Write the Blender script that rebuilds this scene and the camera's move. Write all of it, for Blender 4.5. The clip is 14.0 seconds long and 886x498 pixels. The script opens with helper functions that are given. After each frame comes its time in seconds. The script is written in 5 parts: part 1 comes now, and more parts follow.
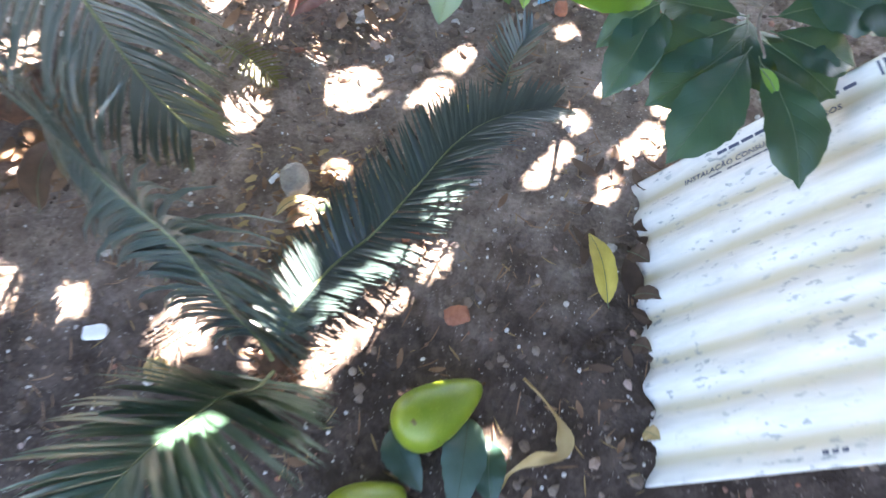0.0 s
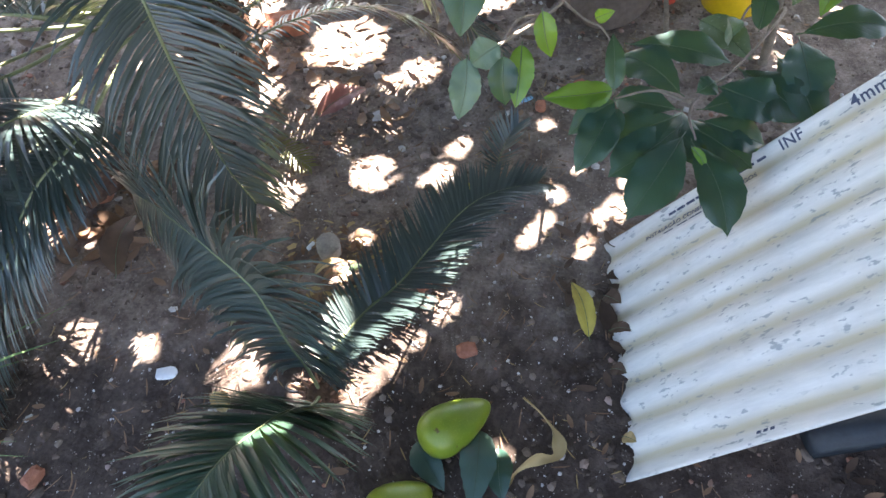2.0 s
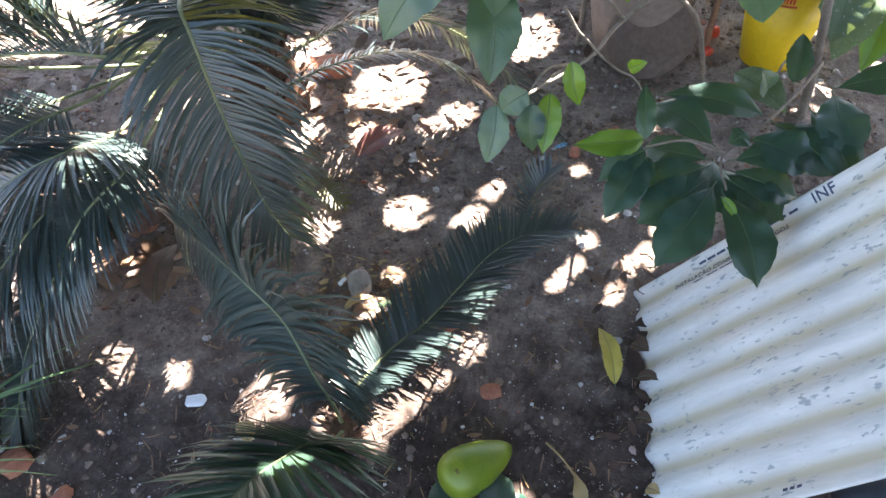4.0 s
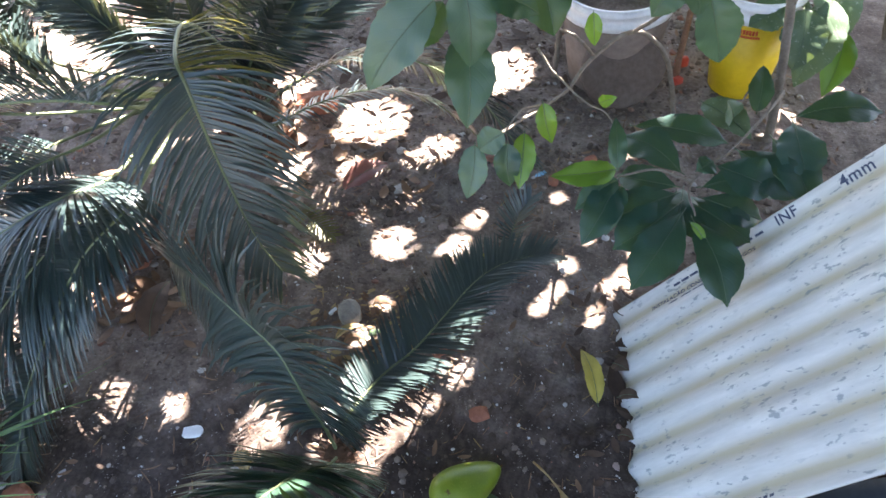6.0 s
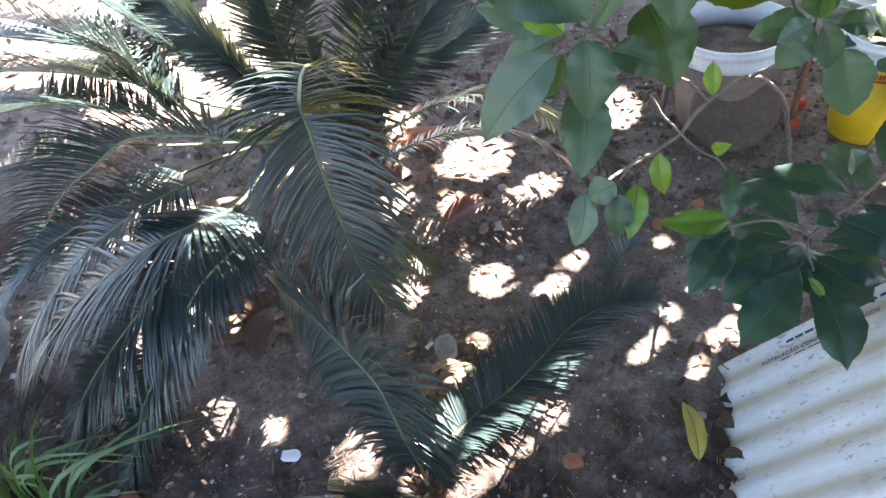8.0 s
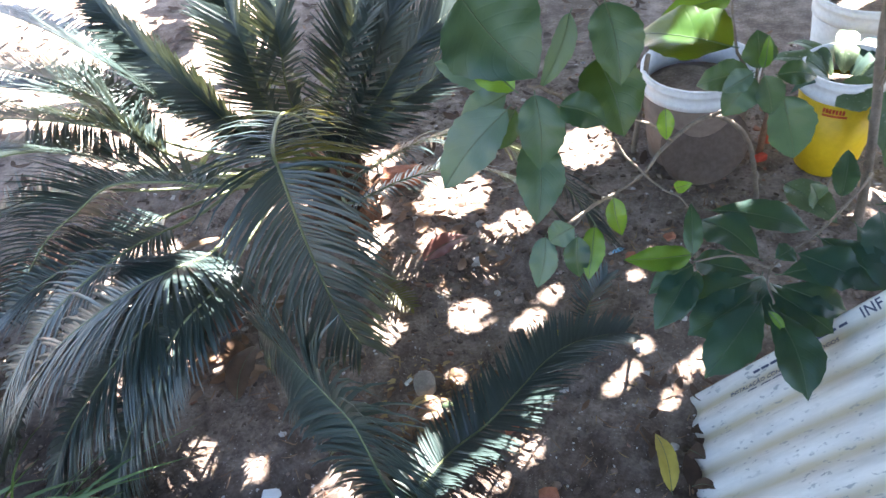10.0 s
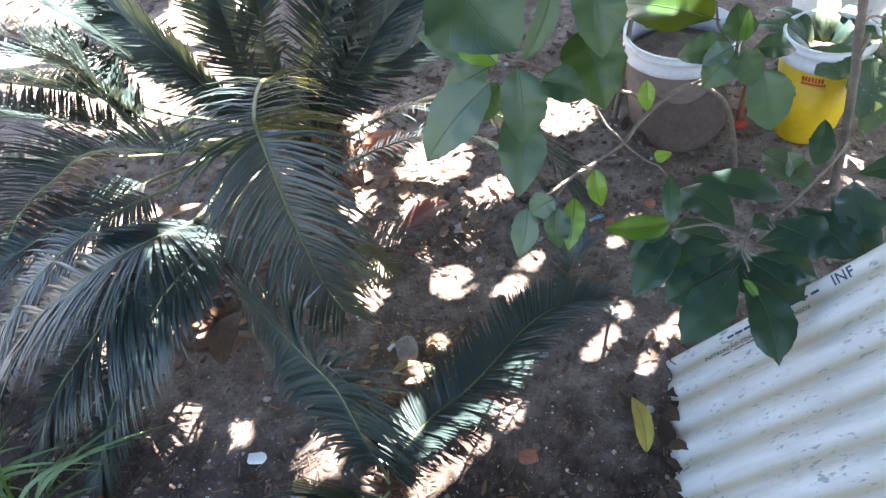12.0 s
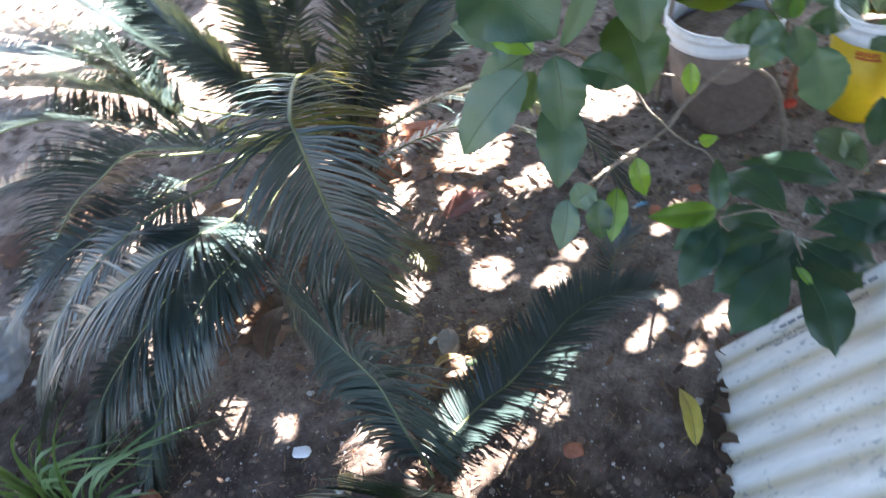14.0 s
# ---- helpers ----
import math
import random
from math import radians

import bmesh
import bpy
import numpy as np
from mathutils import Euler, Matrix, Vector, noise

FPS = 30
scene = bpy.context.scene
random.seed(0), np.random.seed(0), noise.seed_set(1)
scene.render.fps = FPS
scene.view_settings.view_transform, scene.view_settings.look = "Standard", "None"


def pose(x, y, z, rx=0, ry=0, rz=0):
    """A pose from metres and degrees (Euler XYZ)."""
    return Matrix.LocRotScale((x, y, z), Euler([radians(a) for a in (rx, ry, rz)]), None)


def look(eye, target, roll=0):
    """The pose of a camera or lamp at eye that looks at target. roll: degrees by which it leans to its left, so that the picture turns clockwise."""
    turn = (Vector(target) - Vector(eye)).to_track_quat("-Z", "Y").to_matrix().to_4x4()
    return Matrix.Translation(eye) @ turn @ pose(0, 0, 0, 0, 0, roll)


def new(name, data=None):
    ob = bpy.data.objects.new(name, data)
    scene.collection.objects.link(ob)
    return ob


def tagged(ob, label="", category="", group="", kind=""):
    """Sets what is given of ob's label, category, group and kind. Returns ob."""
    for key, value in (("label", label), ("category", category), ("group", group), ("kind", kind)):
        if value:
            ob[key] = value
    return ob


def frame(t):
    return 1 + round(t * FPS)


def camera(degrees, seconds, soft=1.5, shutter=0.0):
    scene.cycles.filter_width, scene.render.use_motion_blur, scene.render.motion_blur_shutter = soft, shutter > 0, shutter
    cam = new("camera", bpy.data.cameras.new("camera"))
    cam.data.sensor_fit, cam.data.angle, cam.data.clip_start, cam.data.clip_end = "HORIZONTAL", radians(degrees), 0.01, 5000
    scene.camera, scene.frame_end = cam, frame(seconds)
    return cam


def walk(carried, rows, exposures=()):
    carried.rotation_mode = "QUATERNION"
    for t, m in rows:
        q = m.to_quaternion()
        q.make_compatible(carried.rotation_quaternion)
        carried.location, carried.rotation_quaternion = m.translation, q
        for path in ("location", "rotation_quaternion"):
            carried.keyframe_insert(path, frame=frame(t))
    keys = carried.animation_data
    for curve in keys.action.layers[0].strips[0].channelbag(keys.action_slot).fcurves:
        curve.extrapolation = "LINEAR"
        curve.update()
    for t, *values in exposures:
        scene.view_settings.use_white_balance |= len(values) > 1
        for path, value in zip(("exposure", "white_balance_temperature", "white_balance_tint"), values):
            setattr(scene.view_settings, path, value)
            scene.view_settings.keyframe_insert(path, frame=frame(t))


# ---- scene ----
cam = camera(65.0, 14.0, shutter=0.5)
EXPOSURES = [(0.0, 5.05, 7000, 18), (1.0, 4.48, 7000, 18), (2.5, 4.32, 6950, 18), (5.0, 4.15, 6780, 17), (14.0, 4.15, 6580, 16)]
PATH = [
    (0, (0.077, 0.012, 0.988), (-0.065, 0.975, -0.759), -5.9),
    (0.5, (0.037, -0.141, 1.117), (-0.064, 0.897, -0.59), -4.4),
    (1, (0.039, -0.193, 1.146), (-0.107, 0.958, -0.484), -6.0),
    (1.5, (0.043, -0.188, 1.162), (-0.094, 0.981, -0.455), -5.6),
    (2, (0.054, -0.182, 1.167), (-0.056, 1.003, -0.44), -4.7),
    (2.5, (0.056, -0.173, 1.169), (-0.157, 1.03, -0.414), -6.2),
    (2.7, (0.06, -0.181, 1.172), (-0.166, 1.043, -0.394), -5.6),
    (4.8, (0.086, -0.201, 1.188), (-0.107, 1.094, -0.324), -7.1),
    (5, (0.091, -0.206, 1.203), (-0.091, 1.1, -0.301), -7.2),
    (5.5, (0.085, -0.22, 1.221), (-0.069, 1.097, -0.277), -6.2),
    (6, (0.08, -0.222, 1.229), (-0.102, 1.104, -0.257), -6.1),
    (6.5, (0.075, -0.233, 1.241), (-0.156, 1.119, -0.215), -6.5),
    (7, (0.058, -0.233, 1.248), (-0.249, 1.128, -0.184), -7.2),
    (7.2, (0.037, -0.229, 1.246), (-0.324, 1.127, -0.179), -7.9),
    (9.3, (0.097, -0.206, 1.282), (-0.359, 1.161, -0.105), -11.3),
    (9.5, (0.097, -0.209, 1.285), (-0.334, 1.173, -0.096), -10.5),
    (10, (0.1, -0.218, 1.289), (-0.316, 1.197, -0.062), -10.7),
    (10.5, (0.112, -0.221, 1.295), (-0.212, 1.207, -0.067), -9.7),
    (11, (0.103, -0.219, 1.295), (-0.18, 1.171, -0.115), -8.7),
    (11.5, (0.098, -0.219, 1.301), (-0.255, 1.128, -0.134), -9.7),
    (12, (0.101, -0.216, 1.306), (-0.262, 1.128, -0.13), -9.8),
    (12.5, (0.096, -0.212, 1.301), (-0.337, 1.105, -0.14), -11.3),
    (13, (0.117, -0.172, 1.299), (-0.499, 1.124, -0.095), -14.0),
    (13.5, (0.138, -0.15, 1.291), (-0.485, 1.108, -0.134), -12.4),
    (14, (0.101, -0.198, 1.3), (-0.377, 1.102, -0.142), -14.6),
]
walk(cam, [(t, look(eye, target, roll)) for t, eye, target, roll in PATH], EXPOSURES)

# ---- light ----
SUN_AZ, SUN_EL = 30.0, 54.0
SUN = Vector((math.sin(radians(SUN_AZ)) * math.cos(radians(SUN_EL)), math.cos(radians(SUN_AZ)) * math.cos(radians(SUN_EL)), math.sin(radians(SUN_EL))))
world = bpy.data.worlds.new("sky")
scene.world = world
world.use_nodes = True
wn = world.node_tree.nodes
sky = wn.new("ShaderNodeTexSky")
sky.sky_type, sky.sun_disc = "NISHITA", False
sky.sun_elevation, sky.sun_rotation = radians(SUN_EL), radians(SUN_AZ)
world.node_tree.links.new(sky.outputs[0], wn["Background"].inputs[0])
wn["Background"].inputs[1].default_value = 0.05
sun = new("sun", bpy.data.lights.new("sun", "SUN"))
sun.data.energy, sun.data.angle, sun.data.color = 5.0, radians(0.45), (1.0, 0.975, 0.935)
sun.matrix_world = look(SUN * 20, (0, 0, 0))

# ---- materials ----


def material(name, rough=0.6, spec=0.4, metal=0.0):
    m = bpy.data.materials.new(name)
    m.use_nodes = True
    b = m.node_tree.nodes["Principled BSDF"]
    b.inputs["Roughness"].default_value = rough
    b.inputs["Specular IOR Level"].default_value = spec
    b.inputs["Metallic"].default_value = metal
    return m, m.node_tree.nodes, m.node_tree.links, b


def noise_tex(n, l, scale, detail=6.0, rough=0.6, vec=None, dist=0.0):
    t = n.new("ShaderNodeTexNoise")
    t.inputs["Scale"].default_value, t.inputs["Detail"].default_value = scale, detail
    t.inputs["Roughness"].default_value, t.inputs["Distortion"].default_value = rough, dist
    if vec is not None:
        l.new(vec, t.inputs["Vector"])
    return t.outputs["Fac"]


def ramp(n, l, fac, stops):
    r = n.new("ShaderNodeValToRGB")
    e = r.color_ramp.elements
    while len(e) < len(stops):
        e.new(0.5)
    for k, (p, c) in zip(e, stops):
        k.position, k.color = p, (*c, 1)
    l.new(fac, r.inputs[0])
    return r.outputs[0]


def mix(n, l, fac, a, b, mode="MIX"):
    x = n.new("ShaderNodeMix")
    x.data_type, x.blend_type = "RGBA", mode
    for sock, v in ((x.inputs[0], fac), (x.inputs[6], a), (x.inputs[7], b)):
        if isinstance(v, (int, float)):
            sock.default_value = v
        elif isinstance(v, tuple):
            sock.default_value = (*v, 1)
        else:
            l.new(v, sock)
    return x.outputs[2]


def math_node(n, l, op, a, b=0.0, c=0.0):
    x = n.new("ShaderNodeMath")
    x.operation = op
    for sock, v in zip(x.inputs, (a, b, c)):
        if isinstance(v, (int, float)):
            sock.default_value = v
        else:
            l.new(v, sock)
    return x.outputs[0]


def bump(n, l, b, height, strength=0.4, dist=0.005):
    k = n.new("ShaderNodeBump")
    k.inputs["Strength"].default_value, k.inputs["Distance"].default_value = strength, dist
    l.new(height, k.inputs["Height"])
    l.new(k.outputs[0], b.inputs["Normal"])


def coords(n, kind="Object"):
    return n.new("ShaderNodeTexCoord").outputs[kind]


def rnd(n, island=True):
    if island:
        return n.new("ShaderNodeNewGeometry").outputs["Random Per Island"]
    return n.new("ShaderNodeObjectInfo").outputs["Random"]


def mottled(name, dark, light, scale, rough=0.7, spec=0.3, relief=0.3, dist=0.003, fine=6.0):
    m, n, l, b = material(name, rough, spec)
    v = coords(n)
    a = noise_tex(n, l, scale, vec=v)
    c = noise_tex(n, l, scale * fine, vec=v)
    k = math_node(n, l, "MULTIPLY_ADD", a, 0.6, math_node(n, l, "MULTIPLY", c, 0.4))
    l.new(ramp(n, l, k, [(0.32, dark), (0.68, light)]), b.inputs["Base Color"])
    bump(n, l, b, c, relief, dist)
    return m


def leafy(name, dark, light, rough=0.35, spec=0.5, through_col=(0.25, 0.4, 0.03), amount=0.3, scale=30.0, island=True, spots=0.0, veins=False, coat=0.0):
    """Leaf tissue: gloss over diffuse, with light that shines through the blade."""
    m, n, l, b = material(name, rough, spec)
    v = coords(n)
    k = math_node(n, l, "MULTIPLY_ADD", noise_tex(n, l, scale, vec=v), 0.6, math_node(n, l, "MULTIPLY", rnd(n, island), 0.4))
    col = ramp(n, l, k, [(0.25, dark), (0.75, light)])
    if spots:
        s = noise_tex(n, l, 130, 3, vec=v)
        col = mix(n, l, math_node(n, l, "MULTIPLY", math_node(n, l, "GREATER_THAN", s, 0.64), spots), col, (0.35, 0.38, 0.3))
    l.new(col, b.inputs["Base Color"])
    b.inputs["Coat Weight"].default_value, b.inputs["Coat Roughness"].default_value = coat, 0.3
    if veins:
        uv = n.new("ShaderNodeSeparateXYZ")
        l.new(coords(n, "UV"), uv.inputs[0])
        away = math_node(n, l, "ABSOLUTE", math_node(n, l, "SUBTRACT", uv.outputs[1], 0.5))
        phase = math_node(n, l, "MULTIPLY_ADD", uv.outputs[0], 8.0, math_node(n, l, "MULTIPLY", math_node(n, l, "POWER", away, 1.3), -6.0))
        saw = math_node(n, l, "ABSOLUTE", math_node(n, l, "SUBTRACT", math_node(n, l, "FRACT", phase), 0.5))
        line = math_node(n, l, "SMOOTH_MIN", math_node(n, l, "MULTIPLY", saw, 9.0), 1.0, 0.2)
        col = mix(n, l, math_node(n, l, "MULTIPLY", math_node(n, l, "SUBTRACT", 1.0, line), 0.05), col, (light[0] * 2.2, light[1] * 1.9, light[2] * 2.0))
        l.new(col, b.inputs["Base Color"])
        h = math_node(n, l, "MULTIPLY_ADD", noise_tex(n, l, 90, 4, vec=v), 0.5, math_node(n, l, "MULTIPLY", line, 0.9))
        bump(n, l, b, h, 0.2, 0.0012)
    else:
        bump(n, l, b, noise_tex(n, l, scale * 8, vec=v), 0.15, 0.001)
    t = n.new("ShaderNodeBsdfTranslucent")
    t.inputs[0].default_value = (*through_col, 1)
    x = n.new("ShaderNodeMixShader")
    x.inputs[0].default_value = amount
    l.new(b.outputs[0], x.inputs[1])
    l.new(t.outputs[0], x.inputs[2])
    l.new(x.outputs[0], n["Material Output"].inputs[0])
    return m


def make_soil():
    m, n, l, b = material("soil", 0.95, 0.15)
    v = coords(n)
    big = noise_tex(n, l, 2.2, 4, vec=v)
    mid = noise_tex(n, l, 14, 6, 0.65, vec=v)
    fine = noise_tex(n, l, 110, 6, 0.7, vec=v)
    k = math_node(n, l, "MULTIPLY_ADD", big, 0.30, math_node(n, l, "MULTIPLY_ADD", mid, 0.42, math_node(n, l, "MULTIPLY", fine, 0.28)))
    col = ramp(n, l, k, [(0.30, (0.042, 0.031, 0.026)), (0.47, (0.160, 0.121, 0.097)), (0.64, (0.39, 0.315, 0.265))])
    # soil colour gets darker towards low y, along a noisy edge
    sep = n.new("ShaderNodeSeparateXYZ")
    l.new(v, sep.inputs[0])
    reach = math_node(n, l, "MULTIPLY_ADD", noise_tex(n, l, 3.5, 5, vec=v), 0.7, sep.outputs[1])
    near_tone = ramp(n, l, reach, [(0.72, (0.36, 0.345, 0.345)), (1.04, (1.0, 1.0, 1.0))])
    col = mix(n, l, 1.0, col, near_tone, "MULTIPLY")
    vor = n.new("ShaderNodeTexVoronoi")
    vor.inputs["Scale"].default_value = 160
    l.new(v, vor.inputs["Vector"])
    crumb = math_node(n, l, "LESS_THAN", vor.outputs["Distance"], 0.22)
    pick = noise_tex(n, l, 45, 3, vec=v)
    crumb = math_node(n, l, "MULTIPLY", crumb, math_node(n, l, "GREATER_THAN", pick, 0.56))
    col = mix(n, l, math_node(n, l, "MULTIPLY", crumb, 0.7), col, (0.36, 0.32, 0.28))
    l.new(col, b.inputs["Base Color"])
    h = math_node(n, l, "MULTIPLY_ADD", mid, 0.7, math_node(n, l, "MULTIPLY", fine, 0.5))
    bump(n, l, b, h, 0.7, 0.011)
    return m


def make_cement():
    """Fibre cement: bleached crests, tan dirt along the furrows, grey lichen spots."""
    m, n, l, b = material("fibre_cement", 0.8, 0.25)
    v = coords(n)
    sep = n.new("ShaderNodeSeparateXYZ")
    l.new(v, sep.inputs[0])
    u = sep.outputs[1]
    wave = math_node(n, l, "COSINE", math_node(n, l, "MULTIPLY", u, 2 * math.pi / PITCH))
    furrow = math_node(n, l, "MULTIPLY_ADD", wave, -0.5, 0.5)
    mp = n.new("ShaderNodeMapping")
    mp.inputs["Scale"].default_value = (2.5, 14, 14)
    l.new(v, mp.inputs["Vector"])
    streak = noise_tex(n, l, 4.0, 6, 0.65, vec=mp.outputs[0])
    cloud = noise_tex(n, l, 9.0, 5, vec=v)
    col = ramp(n, l, streak, [(0.3, (0.47, 0.475, 0.46)), (0.7, (0.64, 0.64, 0.615))])
    f = math_node(n, l, "MULTIPLY", math_node(n, l, "POWER", furrow, 3.6), math_node(n, l, "MULTIPLY_ADD", streak, 1.6, 0.0))
    col = mix(n, l, math_node(n, l, "MINIMUM", math_node(n, l, "MULTIPLY", f, 1.1), 0.85), col, (0.42, 0.37, 0.25))
    mp2 = n.new("ShaderNodeMapping")
    mp2.inputs["Scale"].default_value = (50, 120, 120)
    l.new(v, mp2.inputs["Vector"])
    spot = noise_tex(n, l, 1.0, 3, 0.55, vec=mp2.outputs[0])
    patch = noise_tex(n, l, 7.0, 3, vec=v)
    s = math_node(n, l, "MULTIPLY", ramp(n, l, spot, [(0.59, (0, 0, 0)), (0.65, (1, 1, 1))]), ramp(n, l, patch, [(0.42, (0, 0, 0)), (0.52, (1, 1, 1))]))
    col = mix(n, l, math_node(n, l, "MULTIPLY", s, 0.7), col, (0.17, 0.20, 0.215))
    col = mix(n, l, math_node(n, l, "MULTIPLY", ramp(n, l, cloud, [(0.55, (0, 0, 0)), (0.7, (1, 1, 1))]), 0.3), col, (0.36, 0.35, 0.31))
    l.new(col, b.inputs["Base Color"])
    bump(n, l, b, noise_tex(n, l, 220, 4, vec=v), 0.2, 0.001)
    return m


PITCH = 0.0694
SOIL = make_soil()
CEMENT = make_cement()
FROND = leafy("cycad_leaflet", (0.021, 0.038, 0.035), (0.047, 0.072, 0.068), 0.38, 0.5, (0.20, 0.22, 0.07), 0.05, 18, coat=0.5)
FROND_YOUNG = leafy("young_cycad_leaflet", (0.022, 0.050, 0.034), (0.048, 0.094, 0.058), 0.38, 0.55, (0.16, 0.26, 0.04), 0.08, 18, coat=0.12)
# olive: the seedling's own colour; on the arching frond, painted-in backlight
FROND_OLIVE = leafy("cycad_leaflet_olive", (0.05, 0.055, 0.016), (0.12, 0.11, 0.035), 0.4, 0.5, (0.4, 0.36, 0.05), 0.2, 18)
RACHIS = mottled("cycad_stalk", (0.09, 0.115, 0.055), (0.19, 0.21, 0.10), 25, 0.45, 0.4)
LEAF = leafy("broad_leaf", (0.009, 0.036, 0.027), (0.022, 0.062, 0.045), 0.40, 0.5, (0.13, 0.24, 0.012), 0.18, 25, False, veins=True)
LEAF_PALE = leafy("pale_leaf", (0.042, 0.088, 0.074), (0.078, 0.132, 0.108), 0.42, 0.5, (0.16, 0.26, 0.05), 0.2, 25, False, veins=True)
LEAF_DEEP = leafy("deep_green_leaf", (0.012, 0.040, 0.012), (0.028, 0.072, 0.020), 0.42, 0.45, (0.15, 0.26, 0.012), 0.1, 25, False, veins=True)
LEAF_MID = leafy("blue_green_leaf", (0.020, 0.058, 0.046), (0.038, 0.088, 0.070), 0.42, 0.45, (0.14, 0.24, 0.03), 0.18, 25, False, veins=True)
LEAF_LIME = leafy("backlit_leaf", (0.014, 0.046, 0.008), (0.034, 0.088, 0.014), 0.40, 0.45, (0.30, 0.42, 0.012), 0.2, 25, False, veins=True)
LEAF_FRESH = leafy("fresh_leaf", (0.035, 0.11, 0.015), (0.08, 0.19, 0.028), 0.36, 0.5, (0.26, 0.42, 0.02), 0.25, 25, False, veins=True)
LEAF_SPECK = leafy("speckled_leaf", (0.06, 0.105, 0.055), (0.12, 0.175, 0.10), 0.5, 0.4, (0.2, 0.28, 0.06), 0.2, 25, False, 0.6, veins=True)
LEAF_YELLOW = leafy("yellow_leaf", (0.30, 0.24, 0.05), (0.52, 0.42, 0.09), 0.55, 0.3, (0.5, 0.4, 0.05), 0.15, 40, False, 0.0, veins=True)
LEAF_DRY = leafy("dry_leaf", (0.13, 0.075, 0.045), (0.30, 0.19, 0.12), 0.7, 0.25, (0.3, 0.15, 0.05), 0.1, 40)
LEAF_DEAD = leafy("dead_leaf", (0.05, 0.033, 0.024), (0.13, 0.085, 0.06), 0.75, 0.2, (0.2, 0.1, 0.04), 0.06, 40)
LEAF_RED = leafy("red_leaf", (0.10, 0.04, 0.032), (0.22, 0.095, 0.075), 0.6, 0.3, (0.3, 0.1, 0.05), 0.1, 40, False, veins=True)
LEAF_TAN = leafy("tan_leaf", (0.25, 0.17, 0.07), (0.42, 0.31, 0.15), 0.6, 0.3, (0.4, 0.25, 0.08), 0.12, 40, False, veins=True)
CANOPY = leafy("canopy_leaf", (0.03, 0.07, 0.02), (0.07, 0.13, 0.035), 0.4, 0.4, (0.10, 0.16, 0.02), 0.1, 10)
GRASS = leafy("grass_blade", (0.06, 0.12, 0.045), (0.17, 0.25, 0.11), 0.45, 0.4, (0.22, 0.36, 0.06), 0.2, 20, False)
VEIN = mottled("leaf_rib", (0.05, 0.085, 0.04), (0.10, 0.14, 0.075), 60, 0.5)
BARK = mottled("bark", (0.11, 0.09, 0.07), (0.25, 0.21, 0.17), 40, 0.85, 0.2, 0.6)
BARK_DARK = mottled("palm_bark", (0.045, 0.028, 0.02), (0.17, 0.10, 0.065), 22, 0.95, 0.1, 0.9, 0.01)
HUSK = mottled("husk", (0.16, 0.075, 0.045), (0.38, 0.22, 0.15), 40, 0.85, 0.2, 0.5)
GRIT = mottled("pale_grit", (0.40, 0.37, 0.34), (0.70, 0.68, 0.65), 300, 0.7)
BRICK = mottled("brick_fragment", (0.26, 0.10, 0.06), (0.45, 0.20, 0.13), 60, 0.9, 0.15, 0.6)
CLAY = mottled("old_clay", (0.06, 0.038, 0.030), (0.16, 0.095, 0.07), 30, 0.9, 0.15, 0.6)
STONE = mottled("stone", (0.19, 0.17, 0.15), (0.36, 0.33, 0.29), 35, 0.85, 0.2, 0.6)
WHITE = mottled("white_ceramic", (0.62, 0.63, 0.64), (0.80, 0.80, 0.79), 30, 0.35, 0.5, 0.1)
PLASTIC = mottled("white_plastic", (0.55, 0.55, 0.54), (0.80, 0.80, 0.79), 9, 0.5, 0.4, 0.1, 0.002, 9)
DUSTY = mottled("dusty_plastic", (0.15, 0.11, 0.088), (0.27, 0.205, 0.165), 7, 0.85, 0.2, 0.2, 0.002, 9)
DISC = mottled("dark_clay_disc", (0.085, 0.062, 0.050), (0.16, 0.122, 0.10), 9, 0.9, 0.15, 0.4, 0.003, 8)
YELLOW = mottled("yellow_plastic", (0.62, 0.39, 0.012), (0.80, 0.54, 0.02), 8, 0.42, 0.45, 0.1, 0.002, 9)
RED = mottled("red_plastic", (0.45, 0.05, 0.03), (0.6, 0.09, 0.05), 30, 0.5)
BLUE = mottled("blue_scrap", (0.12, 0.32, 0.50), (0.25, 0.48, 0.62), 40, 0.5)
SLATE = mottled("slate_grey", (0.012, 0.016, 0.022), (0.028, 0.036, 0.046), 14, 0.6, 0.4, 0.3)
INK = mottled("faded_ink", (0.03, 0.045, 0.09), (0.09, 0.10, 0.14), 200, 0.8, 0.2, 0.0)
INK_RED = mottled("red_print", (0.5, 0.06, 0.02), (0.6, 0.1, 0.04), 60, 0.6, 0.3, 0.0)
SACK = mottled("plastic_sack", (0.13, 0.14, 0.155), (0.28, 0.295, 0.31), 10, 0.35, 0.5, 0.3)


def make_fruit():
    m, n, l, b = material("green_fruit_skin", 0.38, 0.45)
    v = coords(n)
    a = noise_tex(n, l, 9, 4, vec=v)
    col = ramp(n, l, a, [(0.3, (0.105, 0.165, 0.012)), (0.7, (0.225, 0.265, 0.022))])
    s = noise_tex(n, l, 330, 2, vec=v)
    col = mix(n, l, math_node(n, l, "MULTIPLY", math_node(n, l, "GREATER_THAN", s, 0.62), 0.16), col, (0.36, 0.40, 0.10))
    d = noise_tex(n, l, 38, 3, vec=v)
    col = mix(n, l, ramp(n, l, d, [(0.66, (0, 0, 0)), (0.72, (1, 1, 1))]), col, (0.10, 0.06, 0.02))
    l.new(col, b.inputs["Base Color"])
    b.inputs["Subsurface Weight"].default_value = 0.1
    b.inputs["Subsurface Radius"].default_value = (0.01, 0.012, 0.003)
    bump(n, l, b, s, 0.08, 0.001)
    return m


